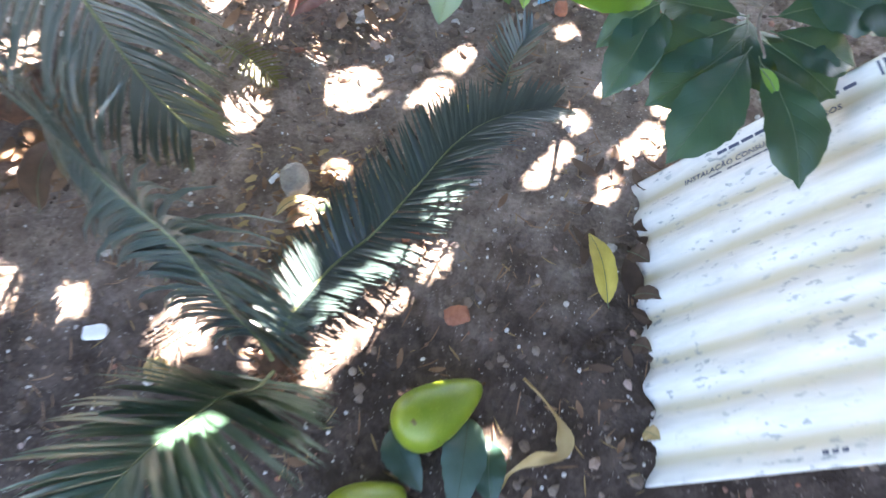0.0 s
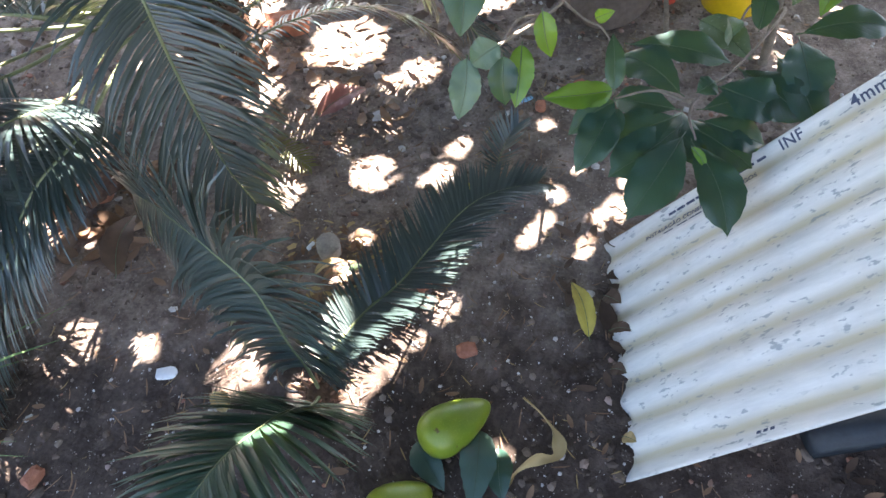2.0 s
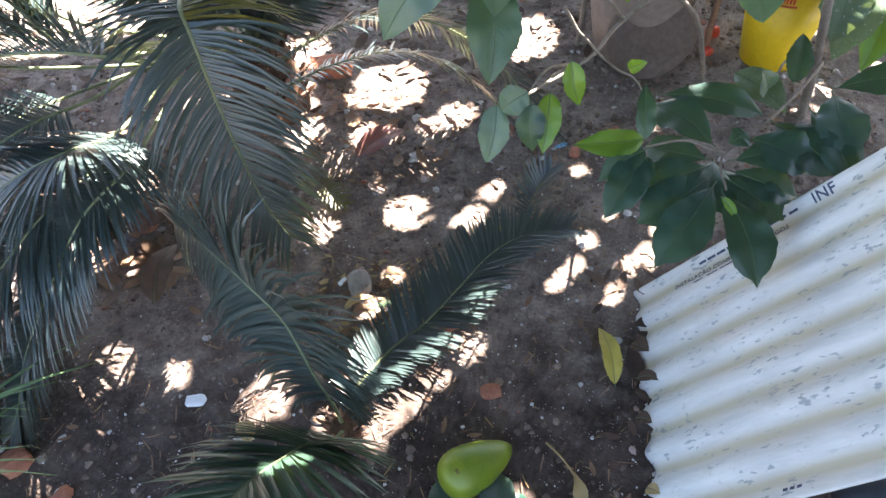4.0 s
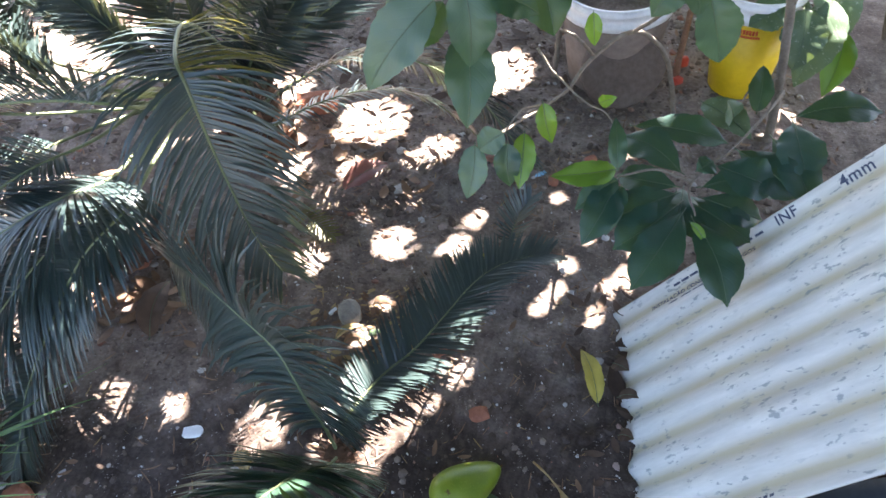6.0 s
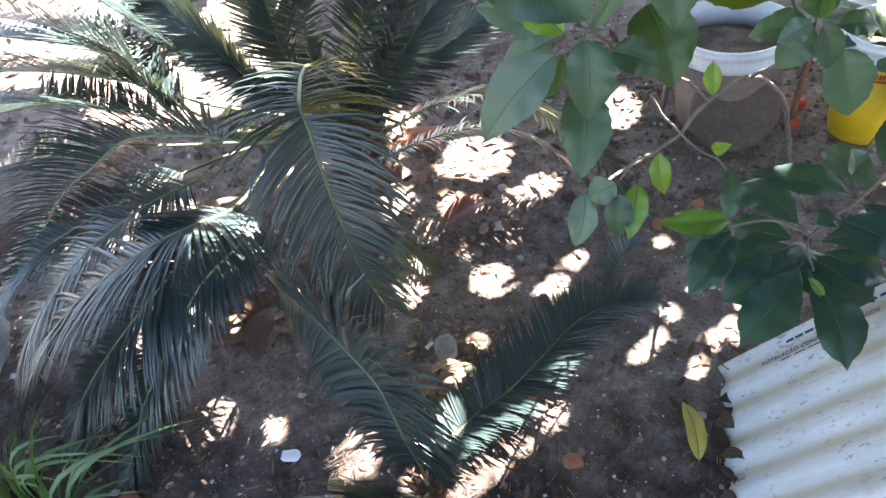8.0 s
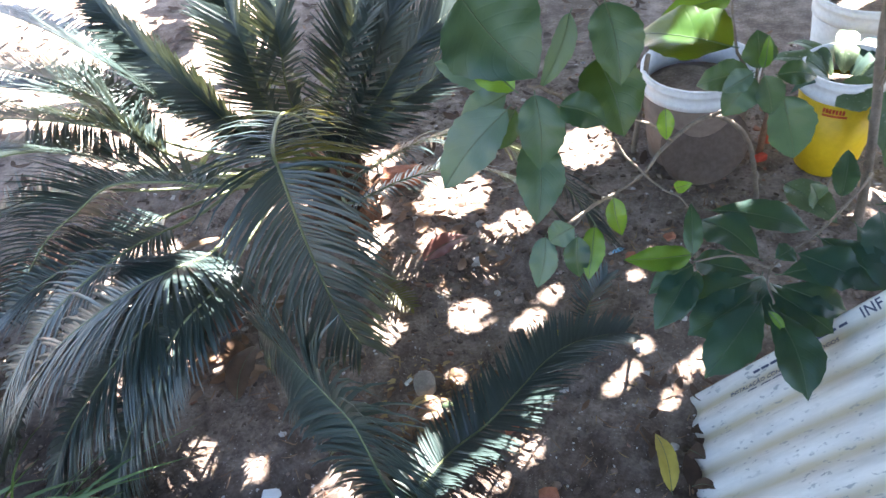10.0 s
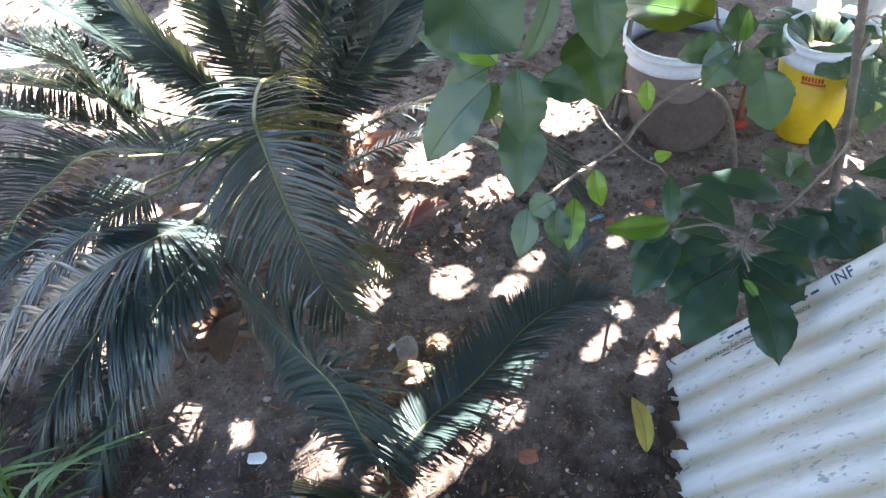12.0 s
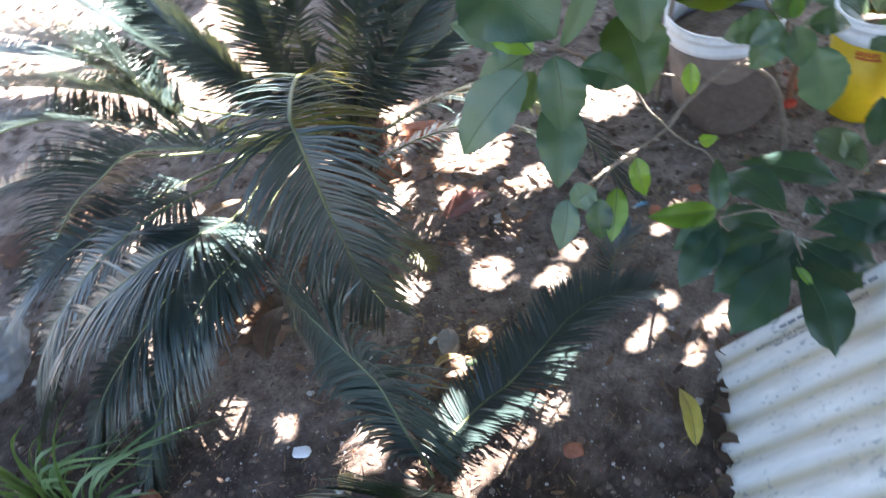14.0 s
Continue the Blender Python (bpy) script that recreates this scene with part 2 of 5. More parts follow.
def make_pebble():
    m, n, l, b = material("pebble", 0.85, 0.25)
    r = rnd(n)
    col = ramp(n, l, r, [(0.0, (0.095, 0.068, 0.052)), (0.5, (0.16, 0.118, 0.092)), (0.78, (0.26, 0.205, 0.165)), (0.88, (0.30, 0.13, 0.085)), (0.92, (0.50, 0.46, 0.42))])
    col = mix(n, l, 0.5, col, ramp(n, l, noise_tex(n, l, 150, 4, vec=coords(n)), [(0.3, (0.5, 0.5, 0.5)), (0.7, (1, 1, 1))]), "MULTIPLY")
    l.new(col, b.inputs["Base Color"])
    return m


FRUIT = make_fruit()
PEBBLE = make_pebble()

# ---- building helpers ----


def thing(name, loc, label, category, group="", kind=""):
    ob = new(name)
    ob.location, ob.empty_display_size = loc, 0.05
    return tagged(ob, label, category, group, kind)


def mesh_from(bm, name, mat, smooth=True):
    me = bpy.data.meshes.new(name)
    bm.to_mesh(me)
    bm.free()
    me.materials.append(mat)
    for p in me.polygons:
        p.use_smooth = smooth
    return me


def part(name, bm, mat, parent, label="", smooth=True):
    """Links a bmesh, built in world coordinates, as one mesh under a thing or a part."""
    ob = new(name, mesh_from(bm, name, mat, smooth))
    ob.parent = parent
    if parent.type == "EMPTY":
        ob.matrix_parent_inverse = Matrix.Translation(-parent.location)
    return tagged(ob, label)


def solo(name, bm, mat, loc, label, category, group="", kind="", smooth=True):
    """A one-mesh thing, built in world coordinates, with its origin at loc."""
    bmesh.ops.translate(bm, verts=bm.verts, vec=-Vector(loc))
    ob = new(name, mesh_from(bm, name, mat, smooth))
    ob.location = loc
    return tagged(ob, label, category, group, kind)


def spline(points, count):
    """Catmull-Rom curve through the points."""
    p = [Vector(q) for q in points]
    p = [2 * p[0] - p[1], *p, 2 * p[-1] - p[-2]]
    out = []
    spans = len(p) - 3
    for i in range(count):
        s = i / (count - 1) * spans
        k = min(int(s), spans - 1)
        t = s - k
        a, b, c, d = p[k:k + 4]
        out.append(0.5 * (2 * b + (c - a) * t + (2 * a - 5 * b + 4 * c - d) * t * t + (3 * b - a - 3 * c + d) * t ** 3))
    return out


def frames_along(path, up):
    """Tangent, side and face direction at each point, carried along without twist."""
    res = []
    face = Vector(up)
    for i, q in enumerate(path):
        t = (path[min(i + 1, len(path) - 1)] - path[max(i - 1, 0)]).normalized()
        face = (face - face.dot(t) * t).normalized()
        res.append((t, t.cross(face).normalized(), face.copy()))
    return res


def tube(bm, path, r0, r1, seg=7, up=(0.1, 0.2, 1), flat=1.0):
    rings = []
    fr = frames_along(path, up)
    for i, (q, (t, s, f)) in enumerate(zip(path, fr)):
        r = r0 + (r1 - r0) * i / (len(path) - 1)
        rings.append([bm.verts.new(q + r * (math.cos(a) * s + flat * math.sin(a) * f)) for a in [2 * math.pi * k / seg for k in range(seg)]])
    for a, b in zip(rings, rings[1:]):
        for k in range(seg):
            bm.faces.new((a[k], a[(k + 1) % seg], b[(k + 1) % seg], b[k]))
    bm.faces.new(rings[0][::-1])
    bm.faces.new(rings[-1])


def lathe(bm, profile, centre, seg=36, axis=None, wobble=0.0):
    """Turns (radius, height) pairs round an axis."""
    m = Matrix.Translation(centre) @ (axis.to_track_quat("Z", "Y").to_matrix().to_4x4() if axis else Matrix())
    rings = []
    for r, h in profile:
        if r < 1e-6:
            rings.append([bm.verts.new(m @ Vector((0, 0, h)))])
        else:
            ring = []
            for k in range(seg):
                a = 2 * math.pi * k / seg
                q = r * (1 + wobble * math.sin(2 * a + 0.7) + 0.6 * wobble * math.sin(3 * a + 1))
                ring.append(bm.verts.new(m @ Vector((q * math.cos(a), q * math.sin(a), h))))
            rings.append(ring)
    for a, b in zip(rings, rings[1:]):
        for k in range(seg):
            j = (k + 1) % seg
            if len(a) == 1 and len(b) > 1:
                bm.faces.new((a[0], b[j], b[k]))
            elif len(b) == 1 and len(a) > 1:
                bm.faces.new((a[k], a[j], b[0]))
            elif len(a) > 1:
                bm.faces.new((a[k], a[j], b[j], b[k]))


def lump(bm, centre, size, seed, rough=0.25, sub=2, turn=0.0, boxy=0.0):
    """A broken piece: a ball or block knocked out of shape."""
    res = bmesh.ops.create_icosphere(bm, subdivisions=sub, radius=1.0)
    rot = Matrix.Rotation(turn, 3, "Z")
    for v in res["verts"]:
        q = v.co.normalized()
        if boxy:
            k = max(abs(q.x), abs(q.y), abs(q.z))
            q = q.lerp(q / k, boxy)
        q = q * (1 + rough * noise.noise(q * 1.6 + Vector((seed * 7.3, seed * 1.7, 0))))
        v.co = Vector(centre) + rot @ Vector((q.x * size[0], q.y * size[1], q.z * size[2]))


def ground_z(x, y):
    """Height of the soil."""
    w = math.exp(-((x + 0.3) ** 2 + (y - 1.0) ** 2) / 9.0)
    p = Vector((x, y, 0))
    z = 0.010 * noise.noise(p * 3.1) + w * (0.0065 * noise.noise(p * 9.0) + 0.0035 * noise.noise(p * 27.0))
    z += 0.0016 * noise.noise(p * 70.0) * w
    z -= 0.035 * math.exp(-((x + 0.80) ** 2 + (y - 0.72) ** 2) / 0.012)
    z += 0.05 * math.exp(-((x + 0.60) ** 2 + (y - 1.25) ** 2) / 0.05)
    return z


# ---- ground ----


def build_ground():
    def line(lo, hi, step, far):
        mid = list(np.arange(lo, hi, step))
        out, d = [], step
        k = hi
        while k < far:
            d *= 1.5
            k += d
            out.append(k)
        left, d, k = [], step, lo
        while k > -far:
            d *= 1.5
            k -= d
            left.append(k)
        return left[::-1] + mid + out
    xs, ys = line(-1.9, 1.3, 0.010, 300), line(-0.1, 2.2, 0.010, 300)
    verts = [(x, y, ground_z(x, y)) for y in ys for x in xs]
    w = len(xs)
    faces = [(j * w + i, j * w + i + 1, (j + 1) * w + i + 1, (j + 1) * w + i) for j in range(len(ys) - 1) for i in range(w - 1)]
    me = bpy.data.meshes.new("ground")
    me.from_pydata(verts, [], faces)
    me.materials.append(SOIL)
    for p in me.polygons:
        p.use_smooth = True
    return tagged(new("ground", me), "dry grey-brown garden soil with crumbs and dapples of sun", "ground", kind="structure")


build_ground()


def scatter(name, count, area, sizes, mat, label, seed, flat=0.6, bury=0.3):
    """Many small stones joined into one mesh."""
    rng = np.random.default_rng(seed)
    t = (1 + 5 ** 0.5) / 2
    ico = np.array([(-1, t, 0), (1, t, 0), (-1, -t, 0), (1, -t, 0), (0, -1, t), (0, 1, t), (0, -1, -t), (0, 1, -t), (t, 0, -1), (t, 0, 1), (-t, 0, -1), (-t, 0, 1)]) / 1.9
    tri = [(0, 11, 5), (0, 5, 1), (0, 1, 7), (0, 7, 10), (0, 10, 11), (1, 5, 9), (5, 11, 4), (11, 10, 2), (10, 7, 6), (7, 1, 8), (3, 9, 4), (3, 4, 2), (3, 2, 6), (3, 6, 8), (3, 8, 9), (4, 9, 5), (2, 4, 11), (6, 2, 10), (8, 6, 7), (9, 8, 1)]
    verts, faces = [], []
    for i in range(count):
        x, y = rng.uniform(area[0], area[1]), rng.uniform(area[2], area[3])
        s = sizes[0] + (sizes[1] - sizes[0]) * rng.random() ** 3.5
        a = rng.uniform(0, 6.28)
        q = ico * (1 + rng.uniform(-0.28, 0.28, (12, 1))) * s * np.array([1, rng.uniform(0.55, 1), rng.uniform(0.4, 0.8) * flat / 0.6])
        q = q @ np.array([[math.cos(a), math.sin(a), 0], [-math.sin(a), math.cos(a), 0], [0, 0, 1]])
        z = ground_z(x, y)
        k = len(verts)
        verts += [(float(v[0] + x), float(v[1] + y), float(v[2] + z + s * (0.35 - bury))) for v in q]
        faces += [(f[0] + k, f[1] + k, f[2] + k) for f in tri]
    me = bpy.data.meshes.new(name)
    me.from_pydata(verts, [], faces)
    me.materials.append(mat)
    return tagged(new(name, me), label, "gravel", kind="stuff")


scatter("pebbles", 9000, (-1.7, 1.1, 0.0, 2.2), (0.0016, 0.012), PEBBLE, "small pebbles and clods strewn over the soil", 3)
scatter("grit", 900, (-1.0, 0.42, 0.0, 1.0), (0.0011, 0.0042), GRIT, "pale specks of grit on the dark soil", 6)
scatter("gravel", 900, (0.15, 0.75, 1.0, 1.9), (0.003, 0.016), PEBBLE, "loose gravel on the soil before the buckets", 4)
scatter("rubble", 300, (-0.48, 0.12, 0.85, 1.38), (0.004, 0.024), PEBBLE, "rubble crumbs on the sunny bare soil", 8)


scatter("clods", 6500, (-1.5, 0.9, 0.0, 2.0), (0.003, 0.017), SOIL, "crumbly clods of the same grey-brown soil", 9, 0.5, 0.35)


def litter(name, count, area, size, mat, label, seed, slim=1.0):
    """Shreds of dead leaf, curled, joined into one mesh."""
    rng = np.random.default_rng(seed)
    verts, faces = [], []
    for i in range(count):
        x, y = rng.uniform(area[0], area[1]), rng.uniform(area[2], area[3])
        s = size * rng.uniform(0.4, 1.3)
        a, curl = rng.uniform(0, 6.28), rng.uniform(0.1, 0.6)
        wd = rng.uniform(0.25, 0.5) * slim
        c, sn = math.cos(a), math.sin(a)
        k = len(verts)
        z = ground_z(x, y) + 0.002
        tx, ty = rng.uniform(-0.25, 0.25, 2)
        for j in range(5):
            q = j / 4 - 0.5
            half = wd * math.sin(math.pi * (0.08 + 0.84 * j / 4)) * 0.5
            for side in (-1, 0, 1):
                lx, ly = q * s, side * half * s
                lz = curl * s * (q * q + 0.5 * (side * half) ** 2 * 4) + lx * tx + ly * ty + 0.12 * s
                verts.append((x + lx * c - ly * sn, y + lx * sn + ly * c, z + lz))
        for j in range(4):
            for h in (0, 1):
                b0 = k + j * 3 + h
                faces.append((b0, b0 + 1, b0 + 4, b0 + 3))
    me = bpy.data.meshes.new(name)
    me.from_pydata(verts, [], faces)
    me.materials.append(mat)
    for p in me.polygons:
        p.use_smooth = True
    return tagged(new(name, me), label, "leaf litter", kind="stuff")


litter("leaf_litter", 420, (-1.9, 1.0, 0.0, 2.6), 0.026, LEAF_DRY, "shreds of dry brown leaves on soil", 11)
litter("dead_leaf_litter", 24, (0.22, 0.36, 0.20, 0.75), 0.06, LEAF_DEAD, "dark dead leaves heaped along the sheet's edge", 12)
litter("dry_leaf_litter", 130, (-0.36, -0.14, 0.48, 0.74), 0.020, LEAF_DRY, "dry brown leaf bits round a small stone", 13)
litter("sunny_leaf_litter", 45, (-0.45, -0.1, 1.0, 1.3), 0.05, LEAF_DRY, "dry reddish leaves in the sun", 14)
litter("brown_leaf_litter", 800, (-2.8, 0.3, 1.35, 3.0), 0.06, LEAF_DEAD, "dead brown leaves on the soil behind the cycad", 16)
litter("straw_litter", 90, (-0.36, -0.12, 0.50, 0.76), 0.018, LEAF_TAN, "straw-coloured leaf shreds round a small stone", 17)
litter("twig_litter", 900, (-1.2, 0.5, 0.0, 1.4), 0.030, LEAF_DRY, "thin brown twig and stalk bits on the soil", 18, 0.22)
litter("pale_twig_litter", 350, (-1.2, 0.5, 0.0, 1.4), 0.024, LEAF_TAN, "thin straw-coloured stalk bits on the soil", 19, 0.22)
litter("hollow_leaf_litter", 40, (-0.95, -0.68, 0.62, 0.92), 0.06, LEAF_DRY, "brown curled leaves in a dark hollow", 15)

# ---- cycads ----


def leaflet_strip(bm, base, along, side, face, length, width, sag):
    """One narrow pointed leaflet with a keel."""
    rows = []
    n = 4
    pos = Vector(base)
    d = Vector(along)
    wprof = (0.55, 1.0, 0.9, 0.6, 0.06)
    for i in range(n + 1):
        w = 0.5 * width * wprof[i]
        cr = d.cross(face).normalized()
        nn = cr.cross(d).normalized()
        rows.append((bm.verts.new(pos - cr * w + nn * w * 0.35), bm.verts.new(pos), bm.verts.new(pos + cr * w + nn * w * 0.35)))
        d = (d + Vector((0, 0, -sag / n * (0.5 + i / n)))).normalized()
        pos = pos + d * (length / n)
    for a, b in zip(rows, rows[1:]):
        bm.faces.new((a[0], a[1], b[1], b[0]))
        bm.faces.new((a[1], a[2], b[2], b[1]))


def frond(palm, points, length=0.11, width=0.0062, spacing=0.0085, rise=20, sag=0.35, seed=0, up=(0, 0, 1), petiole=0.14, mat=None, single=False, taper=0.4, radius=0.0048, label="", spread=(80, 42), olive=0.0):
    """A feather leaf: an arched stalk with two rows of leaflets."""
    rng = random.Random(seed)
    mat = mat or FROND
    path = spline(points, 48)
    total = sum((b - a).length for a, b in zip(path, path[1:]))
    bm = bmesh.new()
    tube(bm, path, radius, radius * 0.3, 7, up)
    stalk = part("frond", bm, RACHIS, palm, label)
    fr = frames_along(path, up)
    count = int(total * (1 - petiole) / spacing)
    joined = bmesh.new()
    gaps = {rng.randrange(count) for _ in range(count // 14)}
    for sgn in (-1, 1):
        for i in range(count):
            u = petiole + (1 - petiole) * (i + 0.5 * (sgn > 0)) / count
            k = u * 47
            j = min(int(k), 46)
            q = path[j].lerp(path[j + 1], k - j)
            t, s, f = fr[j]
            g = (u - petiole) / (1 - petiole)
            size = (0.55 + 0.45 * min(1, g / 0.25)) * (1 - (1 - taper) * max(0, (g - 0.5) / 0.5) ** 1.6)
            ang = radians(spread[0] + (spread[1] - spread[0]) * g + rng.gauss(0, 3.0))
            lift = radians(rise + rng.gauss(0, 5))
            d = math.cos(ang) * t + math.sin(ang) * (sgn * math.cos(lift) * s + math.sin(lift) * f)
            if i in gaps and rng.random() < 0.5:
                continue
            bm = bmesh.new() if single else joined
            leaflet_strip(bm, q, d, s, f, length * size * rng.uniform(0.9, 1.06), width * (0.75 + 0.25 * size), sag * rng.uniform(0.7, 1.4))
            if single:
                # olive share of one row: tint painted in for sun shining through
                part("leaflet", bm, FROND_OLIVE if sgn < 0 and g < olive else mat, stalk)
    if single:
        joined.free()
    else:
        tagged(part("leaflets", joined, mat, stalk), kind="stuff")
    return stalk


CROWN = Vector((-0.57, 1.20, 0.24))
cycad = thing("cycad_palm", (-0.58, 1.22, 0.0), "large sago cycad with glossy dark blue-green feather fronds", "cycad")


def build_trunk(palm, centre, radius, height, seed):
    rng = random.Random(seed)
    bm = bmesh.new()
    lathe(bm, [(radius * 1.15, -0.05), (radius * 1.1, 0.0), (radius, height * 0.5), (radius * 0.85, height * 0.85), (radius * 0.4, height), (0, height * 1.02)], centre, 20, None, 0.05)
    trunk = part("trunk", bm, BARK_DARK, palm)
    for i in range(46):
        a = i * 2.4
        h = height * (0.1 + 0.88 * i / 46)
        r = radius * (1.05 - 0.35 * i / 46)
        b0 = Vector(centre) + Vector((r * math.cos(a), r * math.sin(a), h))
        out = Vector((math.cos(a), math.sin(a), 0.7 + 0.9 * i / 46)).normalized()
        bm = bmesh.new()
        tube(bm, [b0, b0 + out * radius * 0.3, b0 + out * radius * rng.uniform(0.5, 0.8)], radius * 0.16, radius * 0.06, 5, (0, 0, 1), 0.6)
        part("leaf_scale", bm, HUSK if i % 3 else BARK_DARK, trunk)


build_trunk(cycad, (-0.58, 1.22, 0.0), 0.085, 0.25, 1)
C = tuple(CROWN)
# fronds that arch towards the path
frond(cycad, [C, (-0.545, 1.10, 0.42), (-0.480, 0.863, 0.615), (-0.412, 0.662, 0.680), (-0.386, 0.610, 0.650), (-0.377, 0.594, 0.560), (-0.369, 0.588, 0.460), (-0.359, 0.588, 0.350), (-0.335, 0.588, 0.260)], 0.18, 0.0058, 0.0084, 20, 1.0, 1, single=True, radius=0.0044, spread=(92, 42), petiole=0.22, olive=0.28)
frond(cycad, [C, (-0.55, 0.94, 0.40), (-0.55, 0.72, 0.44), (-0.565, 0.594, 0.430), (-0.633, 0.514, 0.390), (-0.711, 0.454, 0.290), (-0.799, 0.388, 0.160), (-0.838, 0.335, 0.070), (-0.86, 0.29, 0.02)], 0.145, 0.0070, 0.0044, 10, 0.8, 2, single=True, spread=(72, 40), petiole=0.34)
frond(cycad, [C, (-0.60, 0.94, 0.40), (-0.60, 0.76, 0.43), (-0.606, 0.645, 0.450), (-0.643, 0.565, 0.480), (-0.721, 0.523, 0.460), (-0.870, 0.458, 0.380), (-0.963, 0.403, 0.280), (-1.053, 0.357, 0.160)], 0.20, 0.0076, 0.0046, 8, 0.7, 3, petiole=0.37, single=True, spread=(66, 36))
frond(cycad, [C, (-0.62, 0.92, 0.36), (-0.64, 0.75, 0.37), (-0.66, 0.664, 0.370), (-0.715, 0.563, 0.370), (-0.818, 0.471, 0.290), (-0.941, 0.405, 0.160), (-0.993, 0.329, 0.060)], 0.18, 0.0076, 0.0046, 6, 0.7, 4, petiole=0.37, spread=(68, 36))
frond(cycad, [C, (-0.65, 0.98, 0.38), (-0.72, 0.80, 0.41), (-0.82, 0.68, 0.42), (-0.95, 0.58, 0.36), (-1.08, 0.50, 0.24), (-1.16, 0.45, 0.12)], 0.17, 0.0066, 0.0060, 8, 0.6, 18, petiole=0.4, spread=(70, 36))
# fronds that spread to the side
SIDE = dict(width=0.0066, spacing=0.0066, sag=0.3, spread=(66, 36))
frond(cycad, [C, (-0.57, 1.00, 0.38), (-0.599, 0.834, 0.460), (-0.643, 0.765, 0.520), (-0.729, 0.762, 0.530), (-0.881, 0.788, 0.500), (-0.974, 0.762, 0.450), (-1.093, 0.738, 0.370), (-1.221, 0.644, 0.220)], 0.17, 0.0070, 0.0060, 30, 0.7, 7, petiole=0.3, single=True, spread=(92, 58))
frond(cycad, [C, (-0.74, 1.07, 0.30), (-0.856, 1.004, 0.360), (-0.912, 0.978, 0.440), (-0.952, 0.985, 0.500), (-1.045, 0.992, 0.520), (-1.246, 1.057, 0.500), (-1.578, 1.171, 0.440), (-1.939, 1.298, 0.360), (-2.20, 1.38, 0.27)], 0.145, seed=6, petiole=0.30, rise=30, **SIDE)
frond(cycad, [C, (-0.74, 1.09, 0.31), (-0.861, 1.034, 0.380), (-0.923, 1.010, 0.450), (-0.955, 1.005, 0.500), (-1.031, 1.056, 0.540), (-1.191, 1.130, 0.560), (-1.482, 1.275, 0.530), (-1.951, 1.499, 0.450), (-2.25, 1.63, 0.37)], 0.145, seed=8, petiole=0.28, rise=38, **SIDE)
frond(cycad, [C, (-0.72, 1.00, 0.34), (-0.88, 0.90, 0.40), (-1.04, 0.86, 0.43), (-1.26, 0.83, 0.39), (-1.46, 0.78, 0.30), (-1.62, 0.72, 0.18)], 0.17, seed=9, petiole=0.42, rise=14, **SIDE)
frond(cycad, [C, (-0.78, 0.98, 0.38), (-0.95, 0.93, 0.46), (-1.17, 0.935, 0.49), (-1.45, 0.95, 0.42), (-1.78, 0.93, 0.27)], 0.17, seed=19, petiole=0.36, rise=26, **SIDE)
frond(cycad, [C, (-0.74, 0.97, 0.34), (-0.92, 0.78, 0.36), (-1.12, 0.66, 0.30), (-1.30, 0.58, 0.16)], 0.17, seed=29, petiole=0.4, rise=14, **SIDE)
frond(cycad, [C, (-0.851, 1.188, 0.360), (-0.915, 1.124, 0.480), (-1.066, 1.188, 0.560), (-1.332, 1.362, 0.575), (-1.705, 1.604, 0.550), (-2.172, 1.896, 0.490)], 0.16, seed=41, petiole=0.26, rise=34, **SIDE)
frond(cycad, [C, (-0.919, 1.123, 0.360), (-1.004, 1.097, 0.460), (-1.108, 1.095, 0.530), (-1.288, 1.147, 0.530), (-1.617, 1.285, 0.480), (-2.039, 1.453, 0.400)], 0.15, seed=42, petiole=0.3, rise=30, **SIDE)
# fronds that stand up and lean away
AWAY = dict(width=0.0078, spacing=0.0058, rise=46, sag=0.1, up=(0, -1, 0.5), petiole=0.1, spread=(62, 36))
frond(cycad, [C, (-0.735, 1.134, 0.380), (-0.824, 1.139, 0.480), (-0.931, 1.191, 0.550), (-1.098, 1.328, 0.580), (-1.331, 1.570, 0.580), (-1.743, 2.021, 0.550)], 0.115, seed=11, **AWAY)
frond(cycad, [C, (-0.693, 1.200, 0.380), (-0.728, 1.243, 0.520), (-0.762, 1.289, 0.590), (-0.843, 1.408, 0.620), (-1.021, 1.660, 0.620)], 0.14, seed=12, **AWAY)
frond(cycad, [C, (-0.651, 1.238, 0.400), (-0.638, 1.237, 0.540), (-0.639, 1.272, 0.620), (-0.674, 1.400, 0.670)], 0.13, seed=13, **AWAY)
frond(cycad, [C, (-0.549, 1.193, 0.380), (-0.488, 1.205, 0.520), (-0.454, 1.233, 0.590), (-0.439, 1.303, 0.640), (-0.449, 1.488, 0.660)], 0.13, seed=14, **AWAY)
frond(cycad, [C, (-0.514, 1.168, 0.340), (-0.420, 1.193, 0.430), (-0.349, 1.282, 0.500), (-0.278, 1.394, 0.530), (-0.209, 1.581, 0.530)], 0.13, seed=15, **AWAY)
frond(cycad, [C, (-0.518, 1.188, 0.350), (-0.413, 1.214, 0.520), (-0.359, 1.297, 0.610), (-0.349, 1.484, 0.640)], 0.12, seed=25, **AWAY)
frond(cycad, [C, (-0.516, 1.192, 0.300), (-0.390, 1.266, 0.370), (-0.286, 1.374, 0.400), (-0.196, 1.498, 0.410)], 0.12, seed=26, **AWAY)
